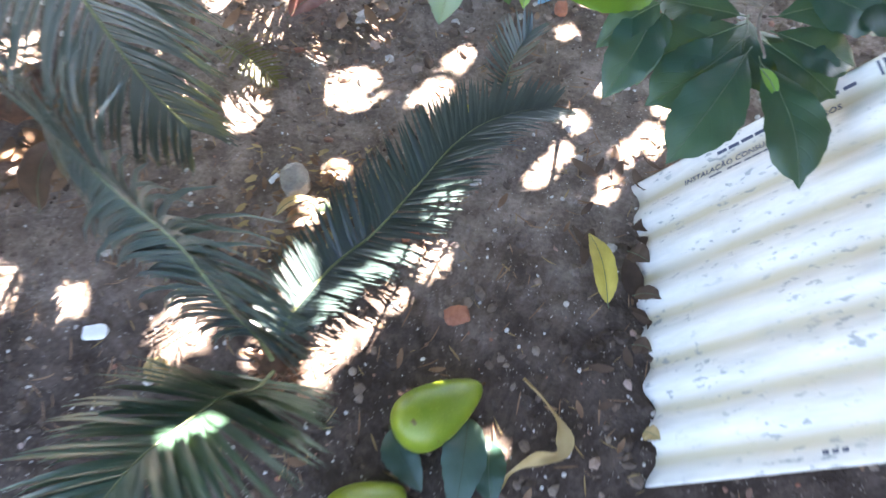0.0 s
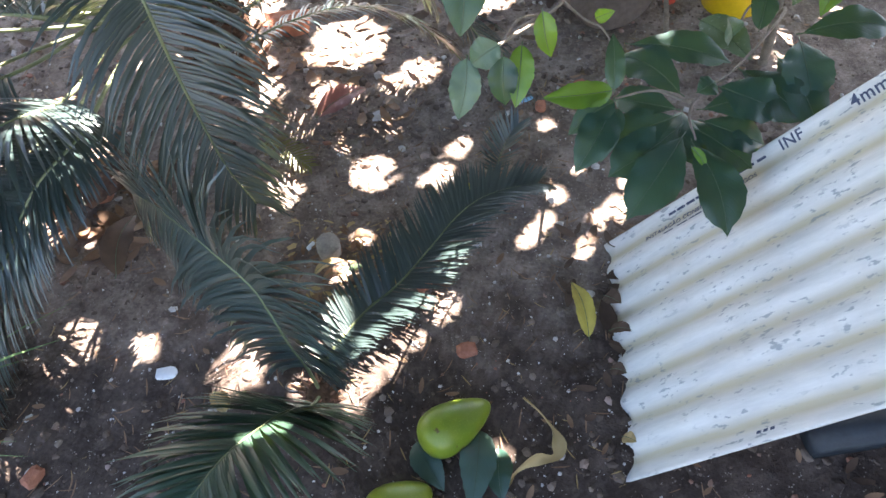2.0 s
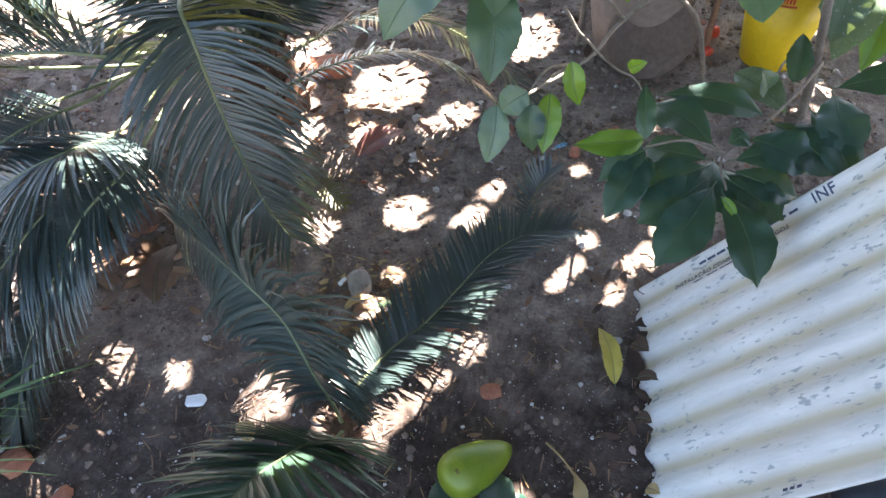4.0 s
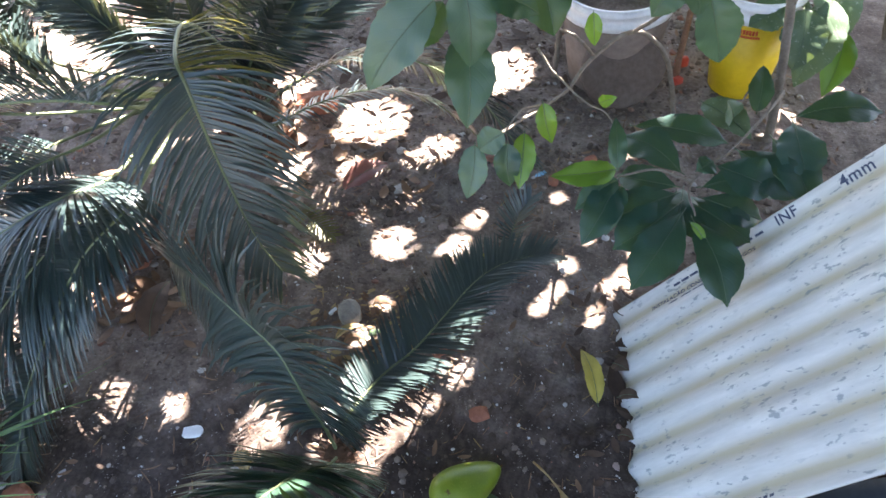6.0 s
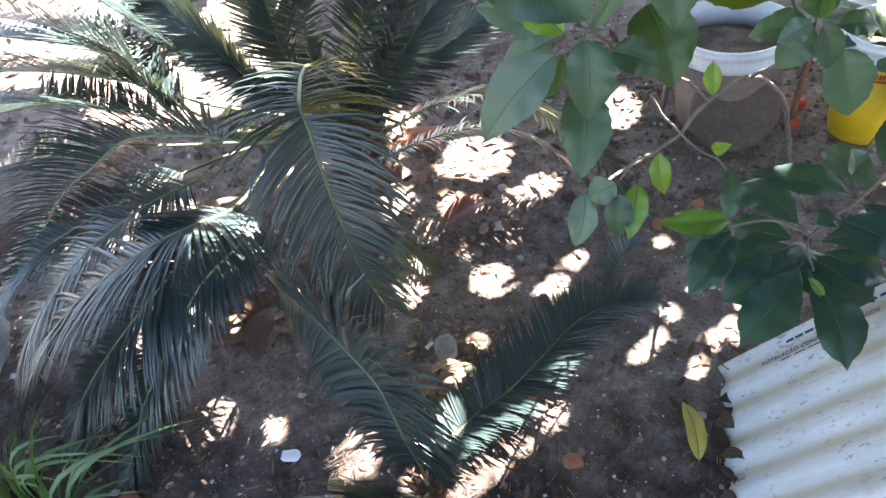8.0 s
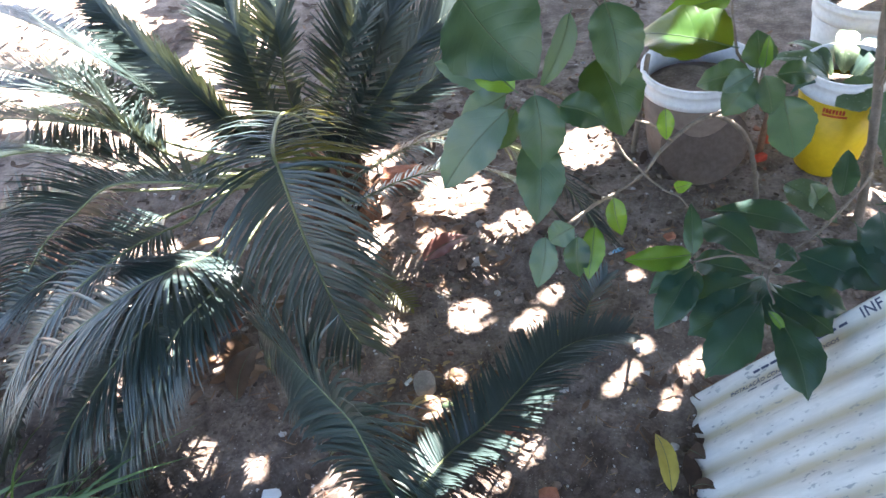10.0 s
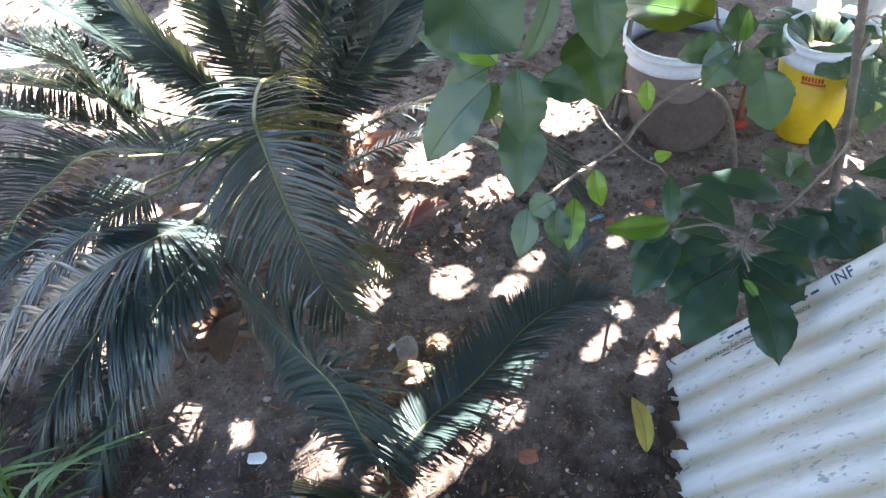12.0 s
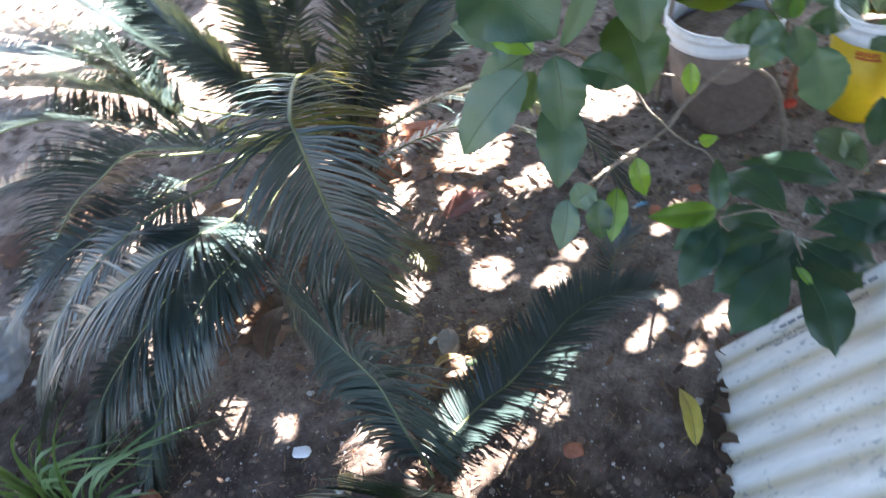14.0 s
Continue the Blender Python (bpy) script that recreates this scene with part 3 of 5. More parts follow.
# low fronds towards the buckets
LOW = dict(width=0.0066, spacing=0.0072, rise=8, sag=0.6, single=True, taper=0.7)
frond(cycad, [C, (-0.489, 1.078, 0.285), (-0.396, 1.090, 0.330), (-0.313, 1.131, 0.350), (-0.244, 1.185, 0.340), (-0.132, 1.221, 0.290), (-0.022, 1.218, 0.220), (0.062, 1.192, 0.130), (0.127, 1.140, 0.050)], 0.16, seed=16, **LOW)
frond(cycad, [(-0.56, 1.19, 0.19), (-0.497, 1.063, 0.220), (-0.372, 1.112, 0.250), (-0.244, 1.168, 0.250), (-0.138, 1.212, 0.200), (-0.040, 1.204, 0.130), (0.033, 1.172, 0.060)], 0.115, seed=17, **LOW)

small = thing("young_cycad", (-0.235, 0.335, 0.0), "young sago cycad with few dark fronds and brown husks", "cycad")
build_trunk(small, (-0.235, 0.335, 0.0), 0.026, 0.05, 2)
S = (-0.23, 0.335, 0.035)
frond(small, [S, (-0.226, 0.405, 0.040), (-0.169, 0.491, 0.050), (-0.105, 0.553, 0.058), (-0.044, 0.640, 0.062), (0.006, 0.718, 0.060), (0.058, 0.774, 0.052), (0.120, 0.809, 0.042), (0.176, 0.830, 0.030)], 0.108, 0.0076, 0.0042, 22, 0.12, 21, single=True, petiole=0.08, radius=0.0035, taper=0.5, spread=(76, 40))
frond(small, [S, (-0.250, 0.360, 0.100), (-0.266, 0.370, 0.150), (-0.286, 0.390, 0.220), (-0.308, 0.410, 0.270), (-0.360, 0.440, 0.320), (-0.425, 0.490, 0.330), (-0.510, 0.565, 0.300), (-0.570, 0.622, 0.250)], 0.185, 0.0086, 0.0042, 8, 1.35, 5, up=(-0.5, -0.5, 0.65), single=True, petiole=0.12, radius=0.0036, spread=(84, 54))
frond(small, [S, (-0.236, 0.285, 0.090), (-0.257, 0.262, 0.130), (-0.276, 0.225, 0.170), (-0.311, 0.163, 0.210), (-0.341, 0.104, 0.220), (-0.379, 0.059, 0.190)], 0.19, 0.0112, 0.0048, 10, 0.75, 22, petiole=0.1, radius=0.0035, mat=FROND_YOUNG, single=True, spread=(72, 42))
seedling = thing("cycad_seedling", (-0.44, 0.97, 0.0), "small olive-green cycad seedling on bare soil", "seedling")
frond(seedling, [(-0.47, 0.99, 0.0), (-0.43, 0.96, 0.04), (-0.38, 0.925, 0.04), (-0.33, 0.895, 0.02)], 0.05, 0.005, 0.0075, 12, 0.2, 23, mat=FROND_OLIVE, radius=0.002, single=True)

# ---- corrugated sheet ----
SLOPE = radians(52.3)
ALONG = Vector((math.cos(SLOPE), -0.031, math.sin(SLOPE))).normalized()
OUT = ALONG.cross(Vector((0.022, 1.0, 0.0))).normalized()
ACROSS = OUT.cross(ALONG).normalized()
SHEET = Matrix(((ALONG.x, ACROSS.x, OUT.x, 0.295), (ALONG.y, ACROSS.y, OUT.y, 0.1985), (ALONG.z, ACROSS.z, OUT.z, -0.008), (0, 0, 0, 1)))


def wave_height(u):
    return 0.0053 * math.cos(2 * math.pi * u / PITCH)


def build_sheet():
    sheet = thing("corrugated_sheet", (0.309, 0.208, 0.0), "weathered white corrugated fibre-cement roofing sheet leaning on the soil", "roofing sheet")
    wide, long, thick = 0.486, 1.15, 0.005
    nu, nv = 112, 46
    bm = bmesh.new()
    top, low = [], []
    for i in range(nu + 1):
        u = wide * i / nu
        chip = 0.006 * noise.noise(Vector((u * 40, 3, 0))) + 0.004 * noise.noise(Vector((u * 130, 8, 0)))
        a, b = [], []
        for j in range(nv + 1):
            v = chip * (1 - j / nv) ** 6 + long * (j / nv)
            z = wave_height(u) + 0.0012 * noise.noise(Vector((u * 9, v * 7, 1)))
            a.append(bm.verts.new((v, u, z)))
            b.append(bm.verts.new((v, u, z - thick)))
        top.append(a)
        low.append(b)
    for i in range(nu):
        for j in range(nv):
            bm.faces.new((top[i][j], top[i][j + 1], top[i + 1][j + 1], top[i + 1][j]))
            bm.faces.new((low[i][j], low[i + 1][j], low[i + 1][j + 1], low[i][j + 1]))
        bm.faces.new((top[i][0], top[i + 1][0], low[i + 1][0], low[i][0]))
        bm.faces.new((top[i][nv], low[i][nv], low[i + 1][nv], top[i + 1][nv]))
    for j in range(nv):
        bm.faces.new((top[0][j], low[0][j], low[0][j + 1], top[0][j + 1]))
        bm.faces.new((top[nu][j], top[nu][j + 1], low[nu][j + 1], low[nu][j]))
    me = mesh_from(bm, "panel", CEMENT)
    ob = new("panel", me)
    ob.parent = sheet
    ob.matrix_parent_inverse = Matrix.Translation(-sheet.location)
    ob.matrix_basis = SHEET

    def on_sheet(name, bm, v, u, lift=0.0006, label=""):
        """Lay a thin flat shape on the waves at v, u."""
        low, high = min(q.co.y for q in bm.verts), max(q.co.y for q in bm.verts)
        for k in range(1, int((high - low) / 0.003)):
            geom = bm.verts[:] + bm.edges[:] + bm.faces[:]
            bmesh.ops.bisect_plane(bm, geom=geom, plane_co=(0, low + 0.003 * k, 0), plane_no=(0, 1, 0))
        for q in bm.verts:
            q.co.z += wave_height(u + q.co.y) + 0.0012 * noise.noise(Vector(((u + q.co.y) * 9, (v + q.co.x) * 7, 1))) + lift
        o = new(name, mesh_from(bm, name, INK, False))
        o.parent = sheet
        o.matrix_parent_inverse = Matrix.Translation(-sheet.location)
        o.matrix_basis = SHEET @ Matrix.Translation((v, u, 0))
        return tagged(o, label)

    def stamp(words, size, v, u, label):
        cu = bpy.data.curves.new("print", "FONT")
        cu.body, cu.size, cu.extrude, cu.offset = words, size, 0.0002, size * 0.012
        cu.space_character = 1.08
        shape = new("print_shape", cu)
        me = bpy.data.meshes.new_from_object(shape)
        bpy.data.objects.remove(shape)
        bm = bmesh.new()
        bm.from_mesh(me)
        on_sheet("print", bm, v, u, 0.0007, label)

    stamp("4mm", 0.0275, 0.516, 0.461, "stamped dark thickness mark")
    stamp("INSTALA\u00c7\u00c3O CONSULTE CATALOGOS", 0.0130, 0.098, 0.444, "small stamped dark lettering")
    # worn stamp strokes that cannot be read
    rng = random.Random(5)

    def bar(v, u, lw, lh, name="print_bar"):
        b = bmesh.new()
        bmesh.ops.create_cube(b, size=1)
        bmesh.ops.scale(b, vec=(lw, lh, 0.0004), verts=b.verts)
        bmesh.ops.bevel(b, geom=b.edges[:], offset=0.0001, segments=1)
        on_sheet(name, b, v, u)
    stamp("INF", 0.026, 0.395, 0.462, "stamped dark lettering")
    for row, (v0, v1) in enumerate(((0.17, 0.36), (0.155, 0.25))):
        v = v0
        while v < v1:
            w = rng.uniform(0.006, 0.022)
            bar(v, (0.468, 0.434)[row], w, 0.0042)
            v += w + 0.004
    for k in range(3):
        bar(0.250 + 0.011 * k, 0.018, 0.007, 0.005)
    return sheet


build_sheet()


def box_part(bm, centre, size, turn=0.0, tilt=0.0, bevel=0.003):
    res = bmesh.ops.create_cube(bm, size=1)
    m = Matrix.Translation(centre) @ Matrix.Rotation(turn, 4, "Z") @ Matrix.Rotation(tilt, 4, "Y") @ Matrix.Diagonal((*size, 1))
    bmesh.ops.transform(bm, matrix=m, verts=res["verts"])
    bmesh.ops.bevel(bm, geom=list({e for v in res["verts"] for e in v.link_edges}), offset=bevel, segments=2, affect="EDGES")


litter("under_sheet_litter", 14, (0.45, 0.80, 0.10, 0.28), 0.035, LEAF_DEAD, "dark dead leaves beneath the roofing sheet", 17)
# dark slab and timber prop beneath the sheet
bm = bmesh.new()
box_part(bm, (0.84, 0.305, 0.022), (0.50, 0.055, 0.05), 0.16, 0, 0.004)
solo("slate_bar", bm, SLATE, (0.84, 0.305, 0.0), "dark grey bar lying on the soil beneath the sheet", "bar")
bm = bmesh.new()
box_part(bm, (1.00, 0.45, 0.36), (0.08, 0.44, 0.74), 0.02, 0, 0.006)
solo("timber_prop", bm, BARK_DARK, (1.00, 0.45, 0.0), "dark timber block that props up the roofing sheet", "prop")

# added wall out of view: blocks sky from the east, darkening under the sheet
bm = bmesh.new()
box_part(bm, (1.22, -0.42, 1.1), (0.14, 1.94, 2.4), 0, 0, 0.004)
tagged(new("sky_block_east", mesh_from(bm, "sky_block_east", STONE, False)), "added plain grey wall out of view, blocking sky light behind the leaning sheet", "wall", kind="structure")

# ---- buckets ----


def bucket(name, centre, rb, rt, h, mat, rim_mat, label, soil=0.8, wob=0.012):
    b = thing(name, centre, label, "bucket", "paint buckets")
    c = Vector(centre)
    bm = bmesh.new()
    w = 0.0025
    lathe(bm, [(0, 0), (rb - 0.004, 0), (rb, 0.004), (rt, h - 0.06), (rt - w, h - 0.06), (rb - w, 0.006), (0, 0.006)], c, 44, None, wob)
    body = part("body", bm, mat, b)
    bm = bmesh.new()
    r = rt
    lathe(bm, [(r - 0.002, h - 0.062), (r + 0.004, h - 0.061), (r + 0.004, h - 0.044), (r + 0.001, h - 0.042), (r + 0.001, h - 0.024), (r + 0.005, h - 0.022), (r + 0.005, h - 0.014), (r + 0.002, h - 0.012), (r + 0.002, h - 0.006), (r + 0.005, h - 0.003), (r + 0.003, h), (r - 0.003, h), (r - 0.0045, h - 0.03), (r - 0.007, h - 0.075), (r - 0.0045, h - 0.075), (r - 0.002, h - 0.062)], c, 44, None, wob)
    part("rim", bm, rim_mat, b, "ribbed white plastic rim")
    bm = bmesh.new()
    q = rb + (rt - rb) * soil - 0.006
    lathe(bm, [(q - 0.002, h * soil - 0.02), (q * 0.6, h * soil), (0, h * soil + 0.008)], c, 30, None, 0.01)
    for v in bm.verts:
        v.co.z += 0.006 * noise.noise(v.co * 40)
    part("soil_fill", bm, SOIL, b, "dark potting soil")
    return b


wb = bucket("white_bucket", (0.385, 1.575, 0.0), 0.118, 0.150, 0.285, DUSTY, PLASTIC, "dusty mud-stained bucket with a ribbed white rim")
yb = bucket("yellow_bucket", (0.738, 1.505, 0.0), 0.078, 0.108, 0.305, YELLOW, PLASTIC, "yellow plastic paint bucket with a white rim, used as planter")
bucket("white_bucket", (0.90, 1.93, 0.0), 0.12, 0.15, 0.30, PLASTIC, PLASTIC, "pale white plastic bucket behind the yellow one")
bm = bmesh.new()
for count, wd, step, hh, z in ((7, 0.0055, 0.072, 0.013, 0.224), (10, 0.0052, 0.056, 0.006, 0.210)):
    for k in range(count):
        a = -2.22 + step * k
        r = 0.1090 - 0.030 * (0.245 - z) / 0.245
        box_part(bm, (0.738 + r * math.cos(a), 1.505 + r * math.sin(a), z), (wd, 0.003, hh), a + math.pi / 2, 0, 0.0005)
part("label_print", bm, INK_RED, yb, "small red printed bars")
bm = bmesh.new()
lathe(bm, [(0, 0.0), (0.085, 0.0), (0.108, 0.006), (0.115, 0.014), (0.108, 0.022), (0.08, 0.027), (0, 0.028)], (0.40, 1.455, 0.10), 36, Vector((0.05, -0.93, 0.36)), 0.03)
solo("round_stone", bm, DISC, (0.40, 1.45, 0.0), "flat round grey-brown disc leaning on the bucket", "disc")

# ---- shrubs ----


def leaf(plant, base, tip, width, mat=None, sag=0.12, fold=0.25, face=None, rib=True, stalk=0.06, belly=0.86, point=0.95, drip=0.0):
    """A broad leaf: folded, sagging blade with a raised pale midrib."""
    b, t = Vector(base), Vector(tip)
    d = t - b
    length = d.length
    d = d / length
    up = Vector(face) if face else Vector((-0.05, -0.45, 1.0))
    side = d.cross(up).normalized()
    nrm = side.cross(d).normalized()
    n, half = 34, 4
    p0, p1 = 0.72 * belly, point
    peak = p0 / (p0 + p1)
    ph = (b.x * 91 + b.y * 57) % 6.28
    bm = bmesh.new()
    rows, mid = [], []
    for i in range(n + 1):
        s = 0.5 - 0.5 * math.cos(math.pi * i / n)
        q = min(1.0, s / (1 - drip))
        w = 0.5 * width * (q / peak) ** p0 * ((1 - q) / (1 - peak)) ** p1
        if drip and s > 0.8:
            w = max(w, 0.09 * width * min(1.0, (1 - s) / drip))
        w = max(w, 0.0008)
        c = b + d * length * (stalk + (1 - stalk) * s) + nrm * (sag * length * 4 * s * (1 - s)) + side * (0.045 * length * math.sin(math.pi * s) * math.sin(5 * ph))
        tooth = 1 + 0.035 * math.sin(13 * s + ph) + 0.028 * (i % 3 - 1)
        mid.append(c)
        row = []
        for k in range(-half, half + 1):
            q = k / half
            lift = fold * abs(q) * w + 0.11 * w * math.sin(11 * s + ph + 2.4 * q) * q * q + 0.05 * w * math.sin(23 * s + 3 * ph) * abs(q) - 0.10 * w * q * q * q * q
            reach = w * q * (tooth if abs(k) == half else 1.0) * (1 + 0.07 * q * math.sin(3 * ph))
            row.append(bm.verts.new(c + side * reach + nrm * lift))
        rows.append(row)
    for a, c in zip(rows, rows[1:]):
        for k in range(2 * half):
            bm.faces.new((a[k], a[k + 1], c[k + 1], c[k]))
    layer = bm.loops.layers.uv.new("blade")
    place = {v: (0.5 - 0.5 * math.cos(math.pi * i / n), j / (2 * half)) for i, row in enumerate(rows) for j, v in enumerate(row)}
    for f in bm.faces:
        for lp in f.loops:
            lp[layer].uv = place[lp.vert]
    blade = part("leaf", bm, mat or LEAF, plant)
    if rib:
        bm = bmesh.new()
        tube(bm, [b] + [m + nrm * 0.0004 for m in mid], 0.0007 + width * 0.004, 0.0003, 5)
        part("midrib", bm, VEIN, blade)
    return blade


def branch(plant, points, r0, r1, mat=None, name="branch"):
    bm = bmesh.new()
    path = spline(points, 8 * len(points))
    path = [q + Vector((0.3, 0.3, 0.3)) * 0.006 * noise.noise(q * 30) for q in path]
    tube(bm, path, r0, r1, 8)
    return part(name, bm, mat or BARK, plant)


shrub = thing("arching_shrub", (0.53, 1.33, 0.0), "slender shrub with an arching grey branch and large soft green leaves", "shrub")
branch(shrub, [(0.535, 1.34, -0.02), (0.525, 1.315, 0.05), (0.467, 1.24, 0.25), (0.382, 1.127, 0.40), (0.319, 1.08, 0.43), (0.241, 0.993, 0.42), (0.192, 0.902, 0.42), (0.094, 0.768, 0.45), (0.05, 0.60, 0.55), (0.04, 0.52, 0.62)], 0.0075, 0.0016)
branch(shrub, [(0.26, 1.02, 0.42), (0.198, 0.893, 0.55), (0.107, 0.66, 0.72), (0.05, 0.50, 0.86), (0.028, 0.476, 0.88)], 0.0032, 0.0016)
branch(shrub, [(0.349, 1.109, 0.42), (0.357, 0.945, 0.55), (0.335, 0.75, 0.70), (0.312, 0.659, 0.79)], 0.0045, 0.002)
branch(shrub, [(0.107, 0.66, 0.72), (0.115, 0.625, 0.82), (0.10, 0.605, 0.92), (-0.024, 0.594, 0.965)], 0.003, 0.0015)
branch(shrub, [(0.335, 0.75, 0.70), (0.305, 0.735, 0.76), (0.293, 0.718, 0.79), (0.281, 0.758, 0.862)], 0.003, 0.0015)
branch(shrub, [(0.136, 0.853, 0.55), (0.167, 0.851, 0.50), (0.225, 0.845, 0.44), (0.266, 0.83, 0.42), (0.291, 0.795, 0.38)], 0.0026, 0.0015)
branch(shrub, [(0.12, 0.80, 0.45), (0.13, 0.62, 0.60), (0.10, 0.53, 0.66), (0.08, 0.49, 0.66)], 0.003, 0.0012)
for base, tip, w, mat, face in (
    ((0.017, 0.483, 0.868), (-0.065, 0.538, 0.900), 0.040, LEAF_FRESH, (0.1, -0.8, 0.7)),
    ((0.003, 0.533, 0.850), (-0.099, 0.577, 0.860), 0.043, LEAF_PALE, (0.0, -0.8, 0.7)),
    ((0.035, 0.488, 0.868), (0.039, 0.461, 0.775), 0.052, LEAF_MID, (0.1, -0.9, 0.4)),
    ((0.032, 0.517, 0.790), (0.033, 0.445, 0.700), 0.057, LEAF_MID, (0.1, -0.9, 0.4)),
    ((0.009, 0.472, 0.860), (-0.080, 0.450, 0.755), 0.060, LEAF_PALE, (-0.3, -0.9, 0.5)),
    ((0.001, 0.522, 0.845), (-0.062, 0.522, 0.815), 0.039, LEAF_PALE, (-0.2, -0.9, 0.6)),
    ((0.061, 0.469, 0.860), (0.116, 0.467, 0.835), 0.040, LEAF, (0.1, -0.7, 0.8)),
    ((0.012, 0.498, 0.840), (-0.019, 0.497, 0.780), 0.037, LEAF, (0.0, -0.9, 0.5)),
    ((-0.056, 0.558, 0.960), (0.038, 0.495, 0.880), 0.119, LEAF_MID, (0.0, -0.8, 0.7)),
    ((0.076, 0.560, 0.930), (0.038, 0.520, 0.850), 0.030, LEAF_PALE, (0.5, -0.8, 0.4)),
    ((0.112, 0.584, 0.930), (0.133, 0.538, 0.840), 0.059, LEAF_MID, (0.1, -0.9, 0.4)),
    ((0.104, 0.619, 0.840), (0.141, 0.562, 0.750), 0.079, LEAF_DEEP, (0.2, -0.9, 0.5)),
    ((0.296, 0.709, 0.790), (0.167, 0.851, 0.745), 0.098, LEAF_LIME, (0.2, -0.6, 0.8)),
    ((0.350, 1.070, 0.700), (0.221, 1.027, 0.690), 0.054, LEAF_FRESH, (0.2, -0.6, 0.8)),
    ((0.315, 0.655, 0.785), (0.309, 0.681, 0.830), 0.041, LEAF, (0.05, -0.8, 0.6)),
    ((0.309, 0.664, 0.780), (0.243, 0.690, 0.745), 0.042, LEAF, (0.05, -0.6, 0.8)),
    ((0.309, 0.651, 0.785), (0.270, 0.646, 0.760), 0.030, LEAF_PALE, (0.05, -0.6, 0.8)),
    ((0.316, 0.667, 0.770), (0.276, 0.650, 0.720), 0.045, LEAF_MID, (0.05, -0.8, 0.6)),
    ((0.321, 0.656, 0.780), (0.342, 0.658, 0.715), 0.037, LEAF_MID, (0.05, -0.8, 0.6)),
    ((0.334, 0.652, 0.780), (0.391, 0.668, 0.765), 0.032, LEAF, (0.05, -0.6, 0.8)),
    ((0.353, 0.671, 0.740), (0.384, 0.658, 0.640), 0.064, LEAF_MID, (0.05, -0.9, 0.5)),
    ((0.320, 0.656, 0.785), (0.318, 0.655, 0.835), 0.016, LEAF_FRESH, (0.05, -0.8, 0.6)),
    ((0.206, 0.708, 0.700), (0.211, 0.695, 0.650), 0.024, LEAF_FRESH, (0.05, -0.8, 0.6)),
):
    leaf(shrub, base, tip, w * 1.06, mat, 0.08, 0.28, face)
for base, tip, w, mat in (
    ((0.039, 0.504, 0.630), (0.026, 0.468, 0.560), 0.036, LEAF_PALE), ((0.079, 0.499, 0.650), (0.043, 0.498, 0.620), 0.036, LEAF_PALE),
    ((0.082, 0.493, 0.640), (0.085, 0.470, 0.580), 0.033, LEAF), ((0.105, 0.515, 0.640), (0.097, 0.465, 0.580), 0.030, LEAF_FRESH),
    ((0.129, 0.551, 0.660), (0.143, 0.535, 0.600), 0.026, LEAF_FRESH),
    ((0.253, 0.864, 0.420), (0.282, 0.842, 0.450), 0.022, LEAF_FRESH), ((0.097, 0.496, 0.610), (0.108, 0.481, 0.580), 0.016, LEAF_FRESH),
):
    leaf(shrub, base, tip, w * 1.1, mat, 0.06, 0.3, (0.05, -0.8, 0.6))

sapling = thing("sapling", (0.757, 1.25, 0.0), "straight grey-barked sapling with glossy dark whorled leaves", "sapling")
branch(sapling, [(0.765, 1.25, -0.03), (0.755, 1.25, 0.10), (0.727, 1.25, 0.30), (0.695, 1.25, 0.47), (0.675, 1.25, 0.62), (0.63, 1.25, 1.1)], 0.0125, 0.009, name="stem")
branch(sapling, [(0.750, 1.25, 0.14), (0.70, 1.12, 0.25), (0.626, 0.979, 0.32), (0.511, 0.826, 0.34), (0.418, 0.739, 0.33), (0.416, 0.674, 0.31)], 0.0042, 0.0018)
branch(sapling, [(0.418, 0.745, 0.33), (0.35, 0.75, 0.355), (0.285, 0.738, 0.35)], 0.003, 0.0018)
branch(sapling, [(0.71, 1.25, 0.40), (0.68, 1.15, 0.50), (0.62, 1.02, 0.52)], 0.004, 0.002)
branch(sapling, [(0.742, 1.25, 0.20), (0.66, 1.20, 0.20), (0.59, 1.06, 0.22)], 0.004, 0.002)
branch(sapling, [(0.685, 1.25, 0.55), (0.69, 1.18, 0.60), (0.68, 1.08, 0.55)], 0.004, 0.002)
